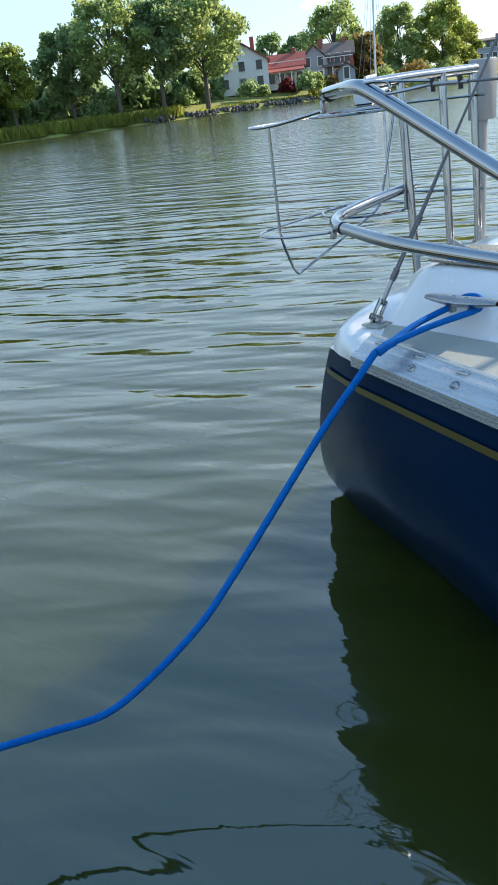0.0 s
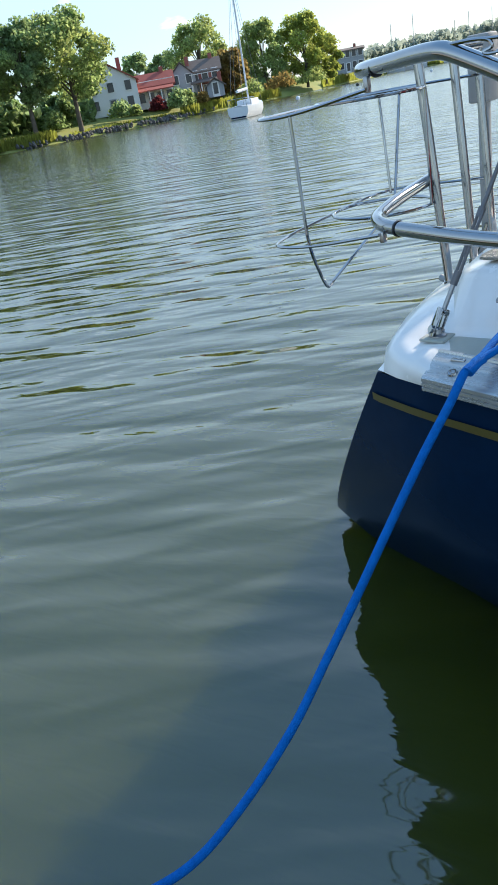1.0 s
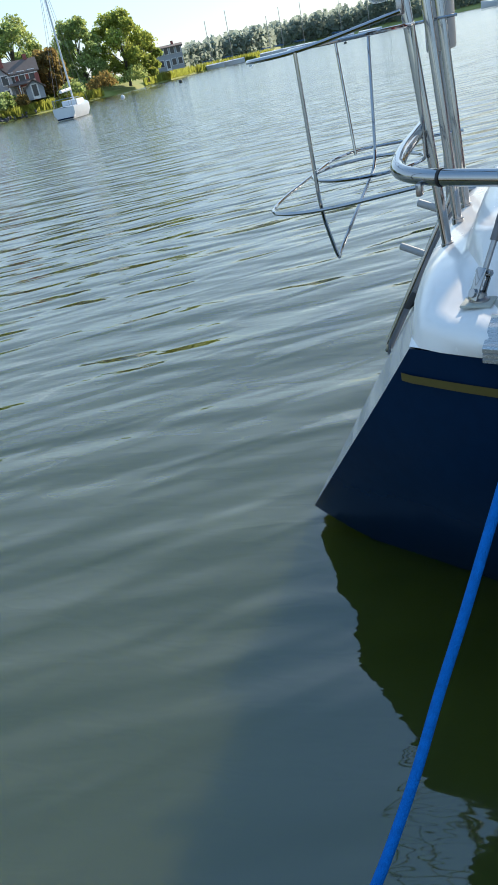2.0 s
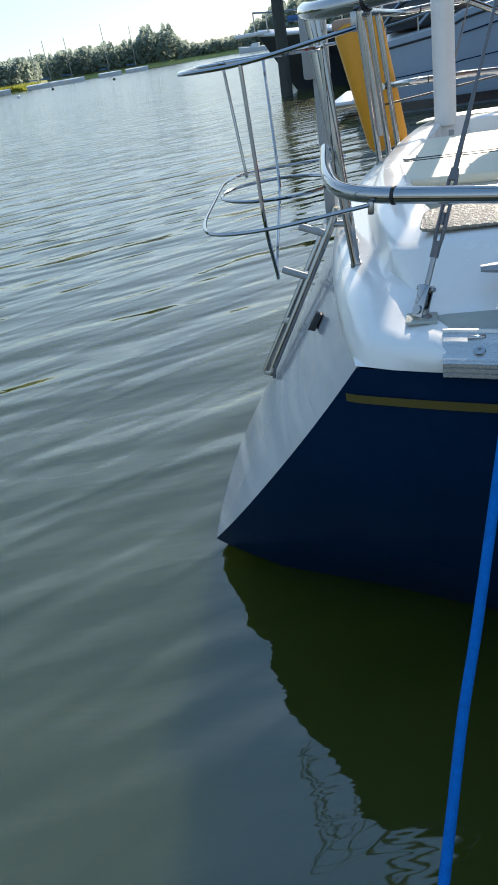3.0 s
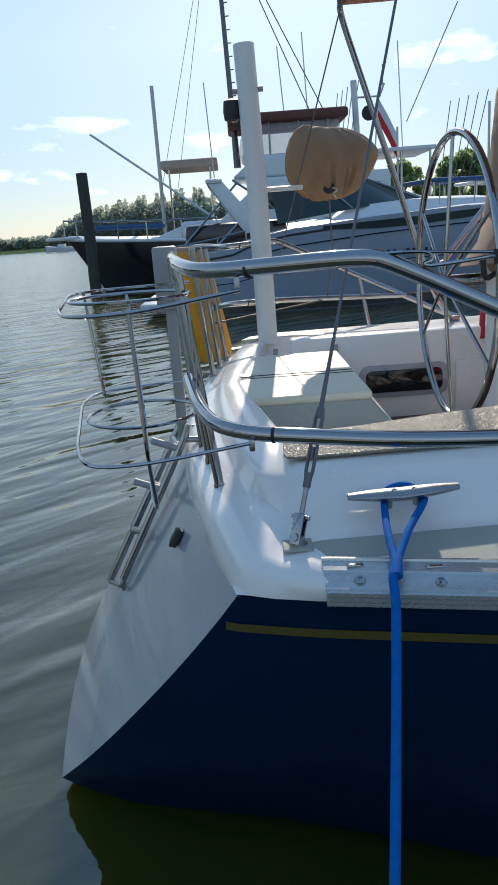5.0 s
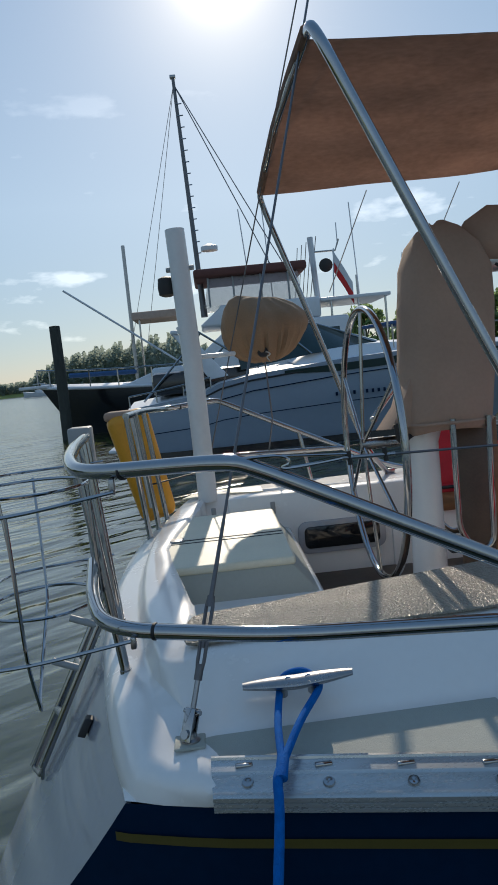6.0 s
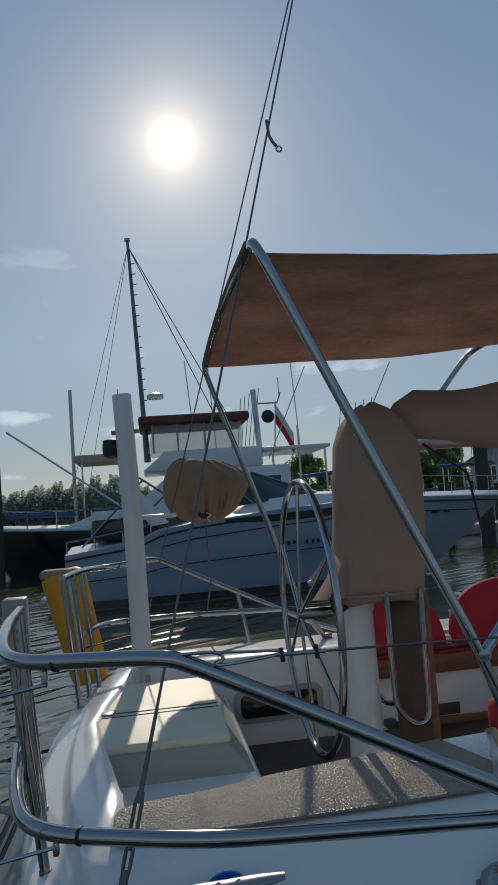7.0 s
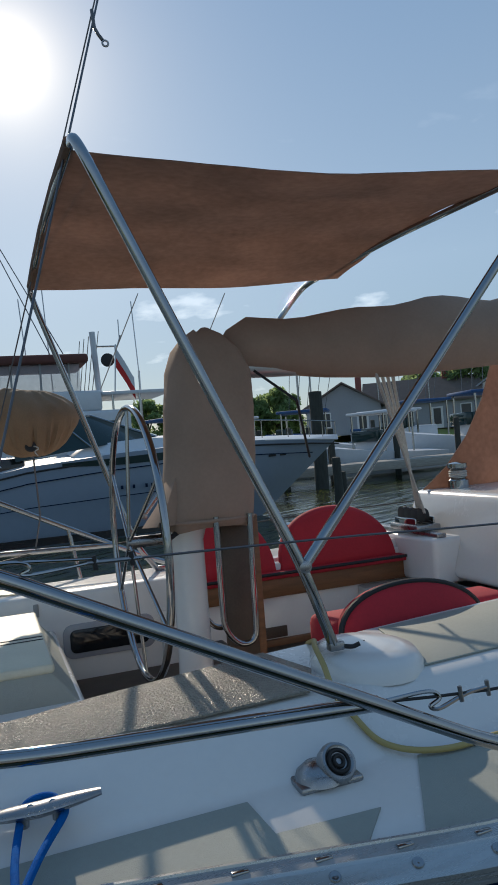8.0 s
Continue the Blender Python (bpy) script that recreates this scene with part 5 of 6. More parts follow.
def sport_fisher():
    b = thing("sport_fishing_boat", "black-hulled flybridge fishing boat with maroon awnings", "motorboat")
    y0 = 27.0
    st = [(9.0, y0, 2.2, 2.0, 1.2), (5.0, y0, 2.3, 2.0, 1.25), (1.0, y0, 2.2, 1.7, 1.45), (-2.0, y0, 1.7, 1.0, 1.65), (-4.0, y0, 1.05, 0.45, 1.75), (-5.4, y0, 0.4, 0.05, 1.85), (-6.1, y0, 0.05, 0.02, 1.92)]
    h = loft_hull(st, BLACKHULL, "hull", b, "glossy black hull")
    for v in h.data.vertices:
        if v.co.x < -3.5:
            v.co.x += (1.9 - v.co.z) * 0.62 * min(1, (-3.5 - v.co.x) / 1.5)
    top = [(x, y - hb, z) for x, y, hb, hw, z in st]
    part("deck", sheet([top, [(x, y0, z + 0.15) for x, _, _, _, z in st], [(x, y + hb, z) for x, y, hb, hw, z in st]], 0.02), WHITEBOAT, b)
    part("gunwale", tube(top, 0.06, 8), WHITEBOAT, h)
    # trunk cabin, house and flybridge
    def house_block(a, c, r, lean):
        bm = rounded(a, c, r, 3)
        for v in bm.verts:
            if v.co.z > (a[2] + c[2]) / 2 and v.co.x < (a[0] + c[0]) / 2:
                v.co.x += lean
        return bm
    part("trunk_cabin", house_block((-2.8, y0 - 1.2, 1.6), (1.5, y0 + 1.2, 2.25), 0.15, 1.0), WHITEBOAT, b)
    part("house", house_block((-0.6, y0 - 1.7, 1.9), (5.6, y0 + 1.7, 3.5), 0.12, 1.7), WHITEBOAT, b)
    for a, c in (((1.2, y0 - 1.72, 2.45), (2.9, y0 - 1.69, 3.1)), ((3.1, y0 - 1.72, 2.45), (5.2, y0 - 1.69, 3.1))):
        part("house_window", rounded(a, c, 0.05), TINT, b)
    part("flybridge", house_block((0.2, y0 - 1.6, 3.5), (4.6, y0 + 1.6, 4.25), 0.1, 0.7), WHITEBOAT, b)
    part("clear_curtain", house_block((0.4, y0 - 1.5, 4.25), (3.9, y0 + 1.5, 5.25), 0.05, 0.2), CLEAR, b, "hazy clear vinyl curtains")
    part("flybridge_top", rounded((0.1, y0 - 1.7, 5.25), (4.2, y0 + 1.7, 5.58), 0.1, 3), BROWNTOP, b, "maroon flybridge awning")
    for x in (0.6, 1.5, 2.5, 3.5):
        part("curtain_post", tube([(x, y0 - 1.53, 4.2), (x, y0 - 1.53, 5.3)], 0.035, 6), GREYBOX, b)
    part("aft_top", rounded((4.6, y0 - 1.6, 4.05), (7.2, y0 + 1.6, 4.18), 0.03), WHITEBOAT, b)
    for x in (5.0, 6.0, 7.0):
        part("top_post", tube([(x, y0 - 1.5, 1.3), (x, y0 - 1.5, 4.1)], 0.04, 6), STEEL, b)
    part("fore_awning", rounded((-2.6, y0 + 2.0, 4.3), (-0.4, y0 + 4.5, 4.62), 0.06), AWNING, b, "faded tan awning on posts")
    for x in (-2.3, -0.7):
        part("awning_post", tube([(x, y0 + 2.1, 0.0), (x, y0 + 2.1, 4.4)], 0.04, 6), STEEL, b)
    # mast with steps and stays
    m = part("mast", tube([(0.36, y0, 4.0), (0.30, y0, 6.0), (0.1, y0, 12.85)], 0.13, 10, taper=0.06), WIRE, b, "tall dark mast with steps")
    for k in range(14):
        z = 6.4 + 0.42 * k
        x = 0.30 - (z - 6.0) * 0.03
        part("mast_step", tube([(x - 0.02, y0 - 0.05, z), (x + 0.20, y0 - 0.1, z)], 0.022, 5), DULLSTEEL, m)
    for end, r in (((2.9, y0 - 1.4, 5.6), 0.02), ((3.4, y0 - 1.2, 5.6), 0.02), ((-2.9, y0 + 3, 3.0), 0.011), ((-2.2, y0 + 3, 3.0), 0.011)):
        part("mast_stay", tube([(0.1, y0, 12.6), end], r, 5), WIRE, m)
    part("masthead", rounded((-0.02, y0 - 0.1, 12.8), (0.2, y0 + 0.1, 12.92), 0.03), DULLSTEEL, m)
    part("radar", lathe([(0.05, 0), (0.32, 0.04), (0.32, 0.2), (0.1, 0.3)], 14, Matrix.Translation((0.8, y0 - 0.1, 6.4))), WHITEBOAT, m)
    a = part("signal_mast", tube([(4.6, y0 - 1, 4.1), (4.5, y0 - 1, 6.45)], 0.11, 8), WHITEBOAT, b, "white signal mast")
    part("crosstree", tube([(4.5, y0 - 1, 5.9), (5.4, y0 - 1, 5.9), (5.55, y0 - 1, 6.3)], 0.035, 6), DULLSTEEL, a)
    part("antenna", tube([(5.5, y0 - 1, 6.1), (5.5, y0 - 1, 6.9)], 0.02, 5), WHITEBOAT, a)
    part("speaker", lathe([(0.05, 0), (0.25, 0.1), (0.25, 0.16), (0.02, 0.2)], 14, pose(4.95, y0 - 1.2, 5.35, 90)), BLACK, a)
    for x, z, t in ((3.1, 4.2, 8.4), (6.5, 4.1, 7.9), (2.2, 5.6, 8.0), (-0.5, 3.2, 7.0)):
        part("whip_antenna", tube([(x, y0 + 0.5, z), (x - 0.15, y0 + 0.5, t)], 0.022, 5), WHITEBOAT, b)
    # outrigger and pulpit rails
    part("outrigger", tube([(-0.6, y0 - 1.5, 2.3), (-4.6, y0 - 1.4, 5.3)], 0.04, 6), WHITEBOAT, b)
    railing(b, [(-0.5, y0 - 2.0, 1.65), (-3.0, y0 - 1.4, 1.72), (-5.2, y0 - 0.5, 1.85), (-6.2, y0, 1.95)], 0.65, 7, r=0.03)
    part("anchor_pulpit", rounded((-6.9, y0 - 0.25, 1.9), (-5.6, y0 + 0.25, 2.02), 0.04), WHITEBOAT, b)
    # ensign
    f = part("flag_staff", tube([(5.1, y0 - 1.5, 4.1), (5.25, y0 - 1.5, 5.9)], 0.025, 6), WHITEBOAT, b)
    rows = []
    for i in range(7):
        rows.append([(5.20 + 0.11 * i + 0.02 * math.sin(i), y0 - 1.5 + 0.06 * math.sin(i * 1.3), 5.85 - 0.2 * i - 0.2 * k) for k in range(5)])
    part("flag_red", sheet([r[2:] for r in rows], 0.01), REDFLAG, f, "red half of the flag")
    part("flag_white", sheet([r[:3] for r in rows], 0.012), WHITEBOAT, f, "white half of the flag")


sport_fisher()


# piles standing in the water
def pile(x, y, top, r=0.17):
    p = thing("mooring_pile", "dark weathered timber mooring pile", "pile", "mooring piles")
    part("shaft", tube([(x, y, -1.0), (x + 0.02, y, top * 0.5), (x, y, top)], r * 1.06, 16, taper=r), PILE, p)
    part("head", lathe([(r, 0), (r * 0.96, 0.03), (r * 0.3, 0.05)], 16, Matrix.Translation((x, y, top))), PILE, p)


pile(-4.94, 25.0, 4.0, 0.19)
pile(11.97, 23.0, 3.55, 0.24)
pile(8.2, 14.0, 1.0, 0.12)
pile(7.9, 13.6, 1.35, 0.1)


# ---- marina seen under the boom ----
def float_dock(x0, y0, x1, y1, z, label):
    return tagged(part("float_dock", rounded((x0, y0, z - 0.35), (x1, y1, z), 0.03), DOCKWOOD), label, "dock")


float_dock(9.5, 24.0, 30.0, 26.0, 0.75, "timber float dock across the basin")
float_dock(8.6, 20.0, 9.6, 24.0, 0.75, "short finger dock with dark fenders")


def small_boat(x, y, turn, label, scale=1.0, top=True, rod=False):
    b = thing("small_motorboat", label, "motorboat")
    m = pose(x, y, 0, 0, 0, turn) @ Matrix.Scale(scale, 4)
    rows = []
    for s, hb, hw, zd in ((-3.0, 1.15, 1.05, 0.8), (0, 1.25, 1.05, 0.9), (1.6, 0.95, 0.6, 1.05), (2.7, 0.35, 0.1, 1.2), (3.2, 0.03, 0.02, 1.28)):
        rows.append([m @ Vector(p) for p in ((s, -hb, zd), (s, -hb * 0.95, zd * 0.55), (s, -hw, 0.1), (s, hw, 0.1), (s, hb * 0.95, zd * 0.55), (s, hb, zd))])
    bm = sheet(rows)
    vs = list(bm.verts)
    bm.faces.new(vs[:6])
    part("hull", bm, WHITEBOAT, b)
    part("deck", sheet([[r[0] for r in rows], [(r[0] + r[5]) / 2 + Vector((0, 0, 0.1)) for r in rows], [r[5] for r in rows]], 0.02), WHITEBOAT, b)
    k = rounded((-0.6, -0.7, 0.8), (0.9, 0.7, 1.5), 0.1)
    bmesh.ops.transform(k, matrix=m, verts=k.verts)
    part("console", k, WHITEBOAT, b)
    w = rounded((0.5, -0.68, 1.4), (1.1, 0.68, 1.85), 0.05)
    bmesh.ops.transform(w, matrix=m, verts=w.verts)
    part("windscreen", w, TINT, b)
    if top:
        t = rounded((-1.2, -1.0, 2.5), (1.0, 1.0, 2.62), 0.05)
        bmesh.ops.transform(t, matrix=m, verts=t.verts)
        part("hard_top", t, WHITEBOAT if not rod else BLUECANVAS, b)
        for sx in (-1.0, 0.8):
            for sy in (-0.85, 0.85):
                part("top_post", tube([m @ Vector((sx, sy, 0.9)), m @ Vector((sx, sy, 2.55))], 0.04 * scale, 6), STEEL, b)
    if rod:
        for k in range(5):
            part("rod", tube([m @ Vector((-1 + 0.4 * k, -0.5, 2.5)), m @ Vector((-1.6 + 0.5 * k, -0.8, 5.2))], 0.02, 5), WIRE, b)


small_boat(17.5, 28.0, 200, "white centre console boat at the float dock", 1.1)
small_boat(24.5, 29.5, 170, "white motorboat under a blue top", 1.4, True, True)
small_boat(9.4, 33.5, 110, "white fishing boat with rods beyond the dock", 1.3, True, True)
small_boat(4.4, 36.0, 100, "white fishing boat with rods behind the cruiser", 1.5, True, True)
small_boat(12.5, 32.0, 160, "small white motorboat behind the dock", 1.0, False)
small_boat(13.5, 38.0, 20, "white motorboat berthed stern to the quay", 1.3)
small_boat(19.0, 40.0, 150, "white fishing boat berthed at the quay", 1.4, True, True)
small_boat(21.5, 34.0, 190, "white motorboat with dark windscreen at the quay", 1.2)
small_boat(28.0, 41.0, 170, "white motorboat under a blue awning at the quay", 1.5, True, True)
small_boat(31.0, 35.0, 200, "small white runabout at the quay", 1.0, False)
for px_, py_, h_ in ((11.2, 24.5, 1.9), (14.2, 26.5, 2.2), (17.4, 26.6, 2.0), (20.6, 26.6, 2.3), (24.0, 26.6, 2.0), (12.3, 30.0, 2.4), (15.5, 34.0, 2.5), (18.0, 37.0, 2.5), (22.8, 38.0, 2.7)):
    pile(px_, py_, h_, 0.13)
small_boat(-52.0, 230.0, 180, "white motorboat moored far down the quay", 1.6)


def far_mast(x, y, h, label="bare mast of a distant sailboat", lean=0.0):
    m = thing("distant_sailboat", label, "sailboat", "distant sailboats")
    rows = []
    for s, hb in ((-3.5, 0.9), (-1, 1.3), (1.5, 1.1), (3.8, 0.05)):
        rows.append([(x + s, y - hb, 1.1), (x + s, y - hb * 0.7, 0.05), (x + s, y + hb * 0.7, 0.05), (x + s, y + hb, 1.1), (x + s, y, 1.35)])
    part("hull", sheet(rows, close=True), WHITEBOAT, m)
    part("mast", tube([(x, y, 0.8), (x + lean, y, h)], 0.09, 6), DULLSTEEL, m)
    part("boom", tube([(x, y, 2.3), (x - 3.2, y, 2.4)], 0.12, 6), BLUECANVAS, m)


far_mast(-3.1, 34.0, 8.2)
for k in range(7):
    rr = random.Random(k)
    far_mast(-125 + 5.2 * k + rr.uniform(-2, 2), 195 + 7 * k + rr.uniform(-4, 4), 10 + rr.uniform(0, 5))
for k in range(6):
    rr = random.Random(40 + k)
    far_mast(14 + 5.5 * k + rr.uniform(-1, 1), 58 + rr.uniform(-4, 6), 9 + rr.uniform(0, 4))


# ---- far shore ----
def bearing(az, dist, z=0.0):
    return Vector((1.0 - dist * math.sin(radians(az)), -1.5 + dist * math.cos(radians(az)), z))


SHORE_AZ = (115, 95, 80, 67, 60, 54, 46, 41, 38, 35.5, 33.5, 31, 29, 28, 27.5, 26, 20, 12, 6, 2, -3, -10, -20, -30, -45, -70, -110)
SHORE_D = (75, 80, 86, 92, 97, 105, 120, 138, 158, 185, 225, 250, 262, 280, 345, 360, 370, 360, 320, 240, 150, 95, 72, 64, 60, 70, 80)


def shore_d(az):
    return table(-az, [-a for a in SHORE_AZ], SHORE_D)


def land():
    rnd = random.Random(11)
    azs = [115 - 0.75 * k for k in range(301)]
    rows = [[], [], [], [], []]
    for az in azs:
        d = shore_d(az) + 0.5 * math.sin(az * 2.1) + rnd.uniform(-0.25, 0.25)
        for row, (dd, z) in zip(rows, ((-1.0, -0.5), (1.5, 0.5), (4.0, 0.85), (13, 2.1), (1500, 7.0))):
            row.append(bearing(az, d + dd, z))
    return sheet(rows)


tagged(part("ground", land(), GRASS), "grassy river bank and level land behind", "ground", kind="structure")


def quads(centres, sizes, rnd, flat=0.0):
    """Small randomly turned leaf cards, as vertices and faces."""
    n = len(centres)
    a = rnd.normal(size=(n, 3)); a[:, 2] *= 1 - flat
    a /= np.linalg.norm(a, axis=1)[:, None]
    b = np.cross(a, rnd.normal(size=(n, 3)))
    b /= np.linalg.norm(b, axis=1)[:, None]
    s = np.asarray(sizes)[:, None]
    c = np.asarray(centres)
    v = np.stack([c - a * s - b * s * 0.55, c + a * s * 0.2 - b * s * 0.75, c + a * s + b * s * 0.5, c - a * s * 0.3 + b * s * 0.7], 1).reshape(-1, 3)
    return v, np.arange(4 * n).reshape(-1, 4)


def leaf_mesh(name, v, f, mat, parent=None, label=""):
    me = bpy.data.meshes.new(name)
    me.from_pydata(v.tolist(), [], f.tolist())
    me.materials.append(mat)
    ob = new(name, me)
    if parent:
        ob.parent = parent
    return ob


def tree(az, dist, height, spread, mat, label, seed, bare=0.28, base=1.1, leaf=0.22, count=9500):
    rnd = np.random.RandomState(seed)
    t = thing("tree", label, "tree", "trees on the bank")
    p = bearing(az, dist, base)
    bm = tube(smooth_path([p - Vector((0, 0, 0.3)), p + Vector((0.1, 0, height * bare)), p + Vector((-0.15, 0.1, height * 0.62)), p + Vector((0.1, 0, height * 0.86))], 4), height * 0.026, 9, taper=height * 0.006)
    clumps = []
    for k in range(17):
        q = 2 * math.pi * (k * 0.382 + rnd.uniform(-0.05, 0.05))
        u = (k + 0.5) / 17
        r = spread * (0.25 + 0.75 * math.sin(math.pi * (0.16 + 0.80 * u))) * rnd.uniform(0.55, 0.92)
        z = height * (bare + 0.06 + (1 - bare - 0.10) * u)
        c = p + Vector((r * math.cos(q), r * math.sin(q), z))
        clumps.append((c, spread * rnd.uniform(0.24, 0.40)))
        s = p + Vector((0, 0, height * (bare * 0.8 + 0.5 * u * (1 - bare))))
        tube(smooth_path([s, s.lerp(c, 0.5) + Vector((0, 0, 0.06 * height)), c], 3), height * 0.009, 5, bm=bm, taper=height * 0.002)
    clumps.append((p + Vector((0, 0, height * 0.9)), spread * 0.33))
    part("trunk", bm, BARK, t)
    cs = []
    each = count // len(clumps)
    for c, r in clumps:
        d = rnd.normal(size=(each, 3)); d /= np.linalg.norm(d, axis=1)[:, None]
        rad = r * (rnd.uniform(0.25, 1.0, size=(each, 1)) ** 0.5) * (1 + 0.25 * np.sin(5 * d[:, :1] + 3 * d[:, 2:]))
        cs.append(np.array(c) + d * rad * np.array((1, 1, 0.78)))
    cs = np.concatenate(cs)
    v, f = quads(cs, rnd.uniform(0.55, 1.3, len(cs)) * leaf, rnd)
    leaf_mesh("crown", v, f, mat, t)


tree(60.4, 101, 13.0, 5.0, LEAF, "tall broad green tree with forked pale trunk", 1)
tree(57.3, 103, 12.6, 4.3, LEAFD, "tall dense tree between its neighbours", 2)
tree(54.2, 106, 13.2, 6.2, LEAF, "tall wide-crowned tree beside the white house", 3, count=12000)
tree(63.6, 104, 10.5, 3.6, LEAFD, "dark tree over the red-roofed cottage", 4)
tree(67.6, 99, 8.6, 3.6, LEAFY, "light green tree at the bank", 5)
tree(71.5, 98, 11, 5, LEAFD, "dark green tree at the bank", 15)
tree(45.2, 150, 13.6, 5.4, LEAF, "round-topped tree behind the houses", 6)
tree(47.6, 158, 10.0, 3.6, LEAFD, "dark tree behind the houses", 16)
tree(43.2, 138, 7.6, 3.4, LEAFB, "small bronze-leaved tree by the shed", 7, bare=0.12, base=0.9)
tree(40.9, 152, 12.0, 4.8, LEAF, "broad green tree near the point", 8, bare=0.12)
tree(38.0, 158, 12.0, 5.4, LEAFY, "broad yellow-green tree at the river point", 9, bare=0.10, count=12000)
tree(36.7, 162, 8.0, 3.6, LEAFY, "low yellow-green tree at the point", 19, bare=0.08)
for k, (az, d, h, s) in enumerate(((-16, 82, 6.8, 3.0), (-19.5, 86, 6.2, 3.0), (-22, 88, 7.0, 3.4), (-33, 84, 7.6, 3.4), (-36.5, 80, 8.2, 4.2), (-40, 84, 8.5, 4.5), (-12, 110, 8.5, 4.0), (-6, 150, 11, 5.0))):
    tree(az, d, h, s, LEAFD, "dark green tree behind the marina sheds", 60 + k, bare=0.15, count=4500, leaf=0.28)


for k, (az, d, h, s) in enumerate(((66.0, 108, 5.0, 3.0), (62.2, 111, 4.6, 3.0), (58.8, 112, 5.0, 3.2), (55.6, 114, 4.4, 2.8), (69.5, 104, 5.5, 3.2), (49.6, 142, 9.5, 3.6), (42.4, 160, 9.0, 3.8))):
    tree(az, d, h, s, LEAFD, "low dense green tree filling the bank", 90 + k, bare=0.06, count=5000, leaf=0.26)


def bush(az, dist, w, h, mat, label, seed):
    rnd = np.random.RandomState(seed)
    p = np.array(bearing(az, dist, 1.7))
    d = rnd.normal(size=(700, 3)); d /= np.linalg.norm(d, axis=1)[:, None]; d[:, 2] = np.abs(d[:, 2])
    c = p + d * np.array((w, w, h)) * (rnd.uniform(0.3, 1, (700, 1)) ** 0.5) * (1 + 0.2 * np.sin(6 * d[:, :1]))
    v, f = quads(c, rnd.uniform(0.12, 0.28, 700), rnd)
    tagged(leaf_mesh("bush", v, f, mat), label, "bush", "garden bushes")


for k, (az, dist, w, h, mat, label) in enumerate(((48.6, 117, 1.2, 1.6, BUSHRED, "round burgundy bush on the lawn"), (47.2, 119, 1.5, 2.2, LEAFD, "dark green bush by the house"), (46.5, 121, 1.3, 1.8, LEAF, "green bush by the house"),
                                                  (51.3, 114, 1.6, 1.9, LEAFD, "dark clipped bush before the white house"), (50.2, 114, 0.8, 1.0, LEAF, "low green bush on the lawn"), (45.5, 123, 1.2, 1.2, LEAFB, "bronze bush by the shed"),
                                                  (56.0, 110, 1.8, 2.0, LEAFD, "dark shrub under the trees"), (62.0, 100, 1.4, 1.6, LEAFD, "dark shrub under the trees"), (39.8, 142, 2.6, 2.2, LEAFB, "brown scrub at the point"), (37.6, 152, 2.8, 2.2, LEAF, "green scrub at the point"), (42.0, 134, 2.2, 1.8, LEAF, "green scrub by the water"))):
    bush(az, dist, w, h, mat, label, 200 + k)


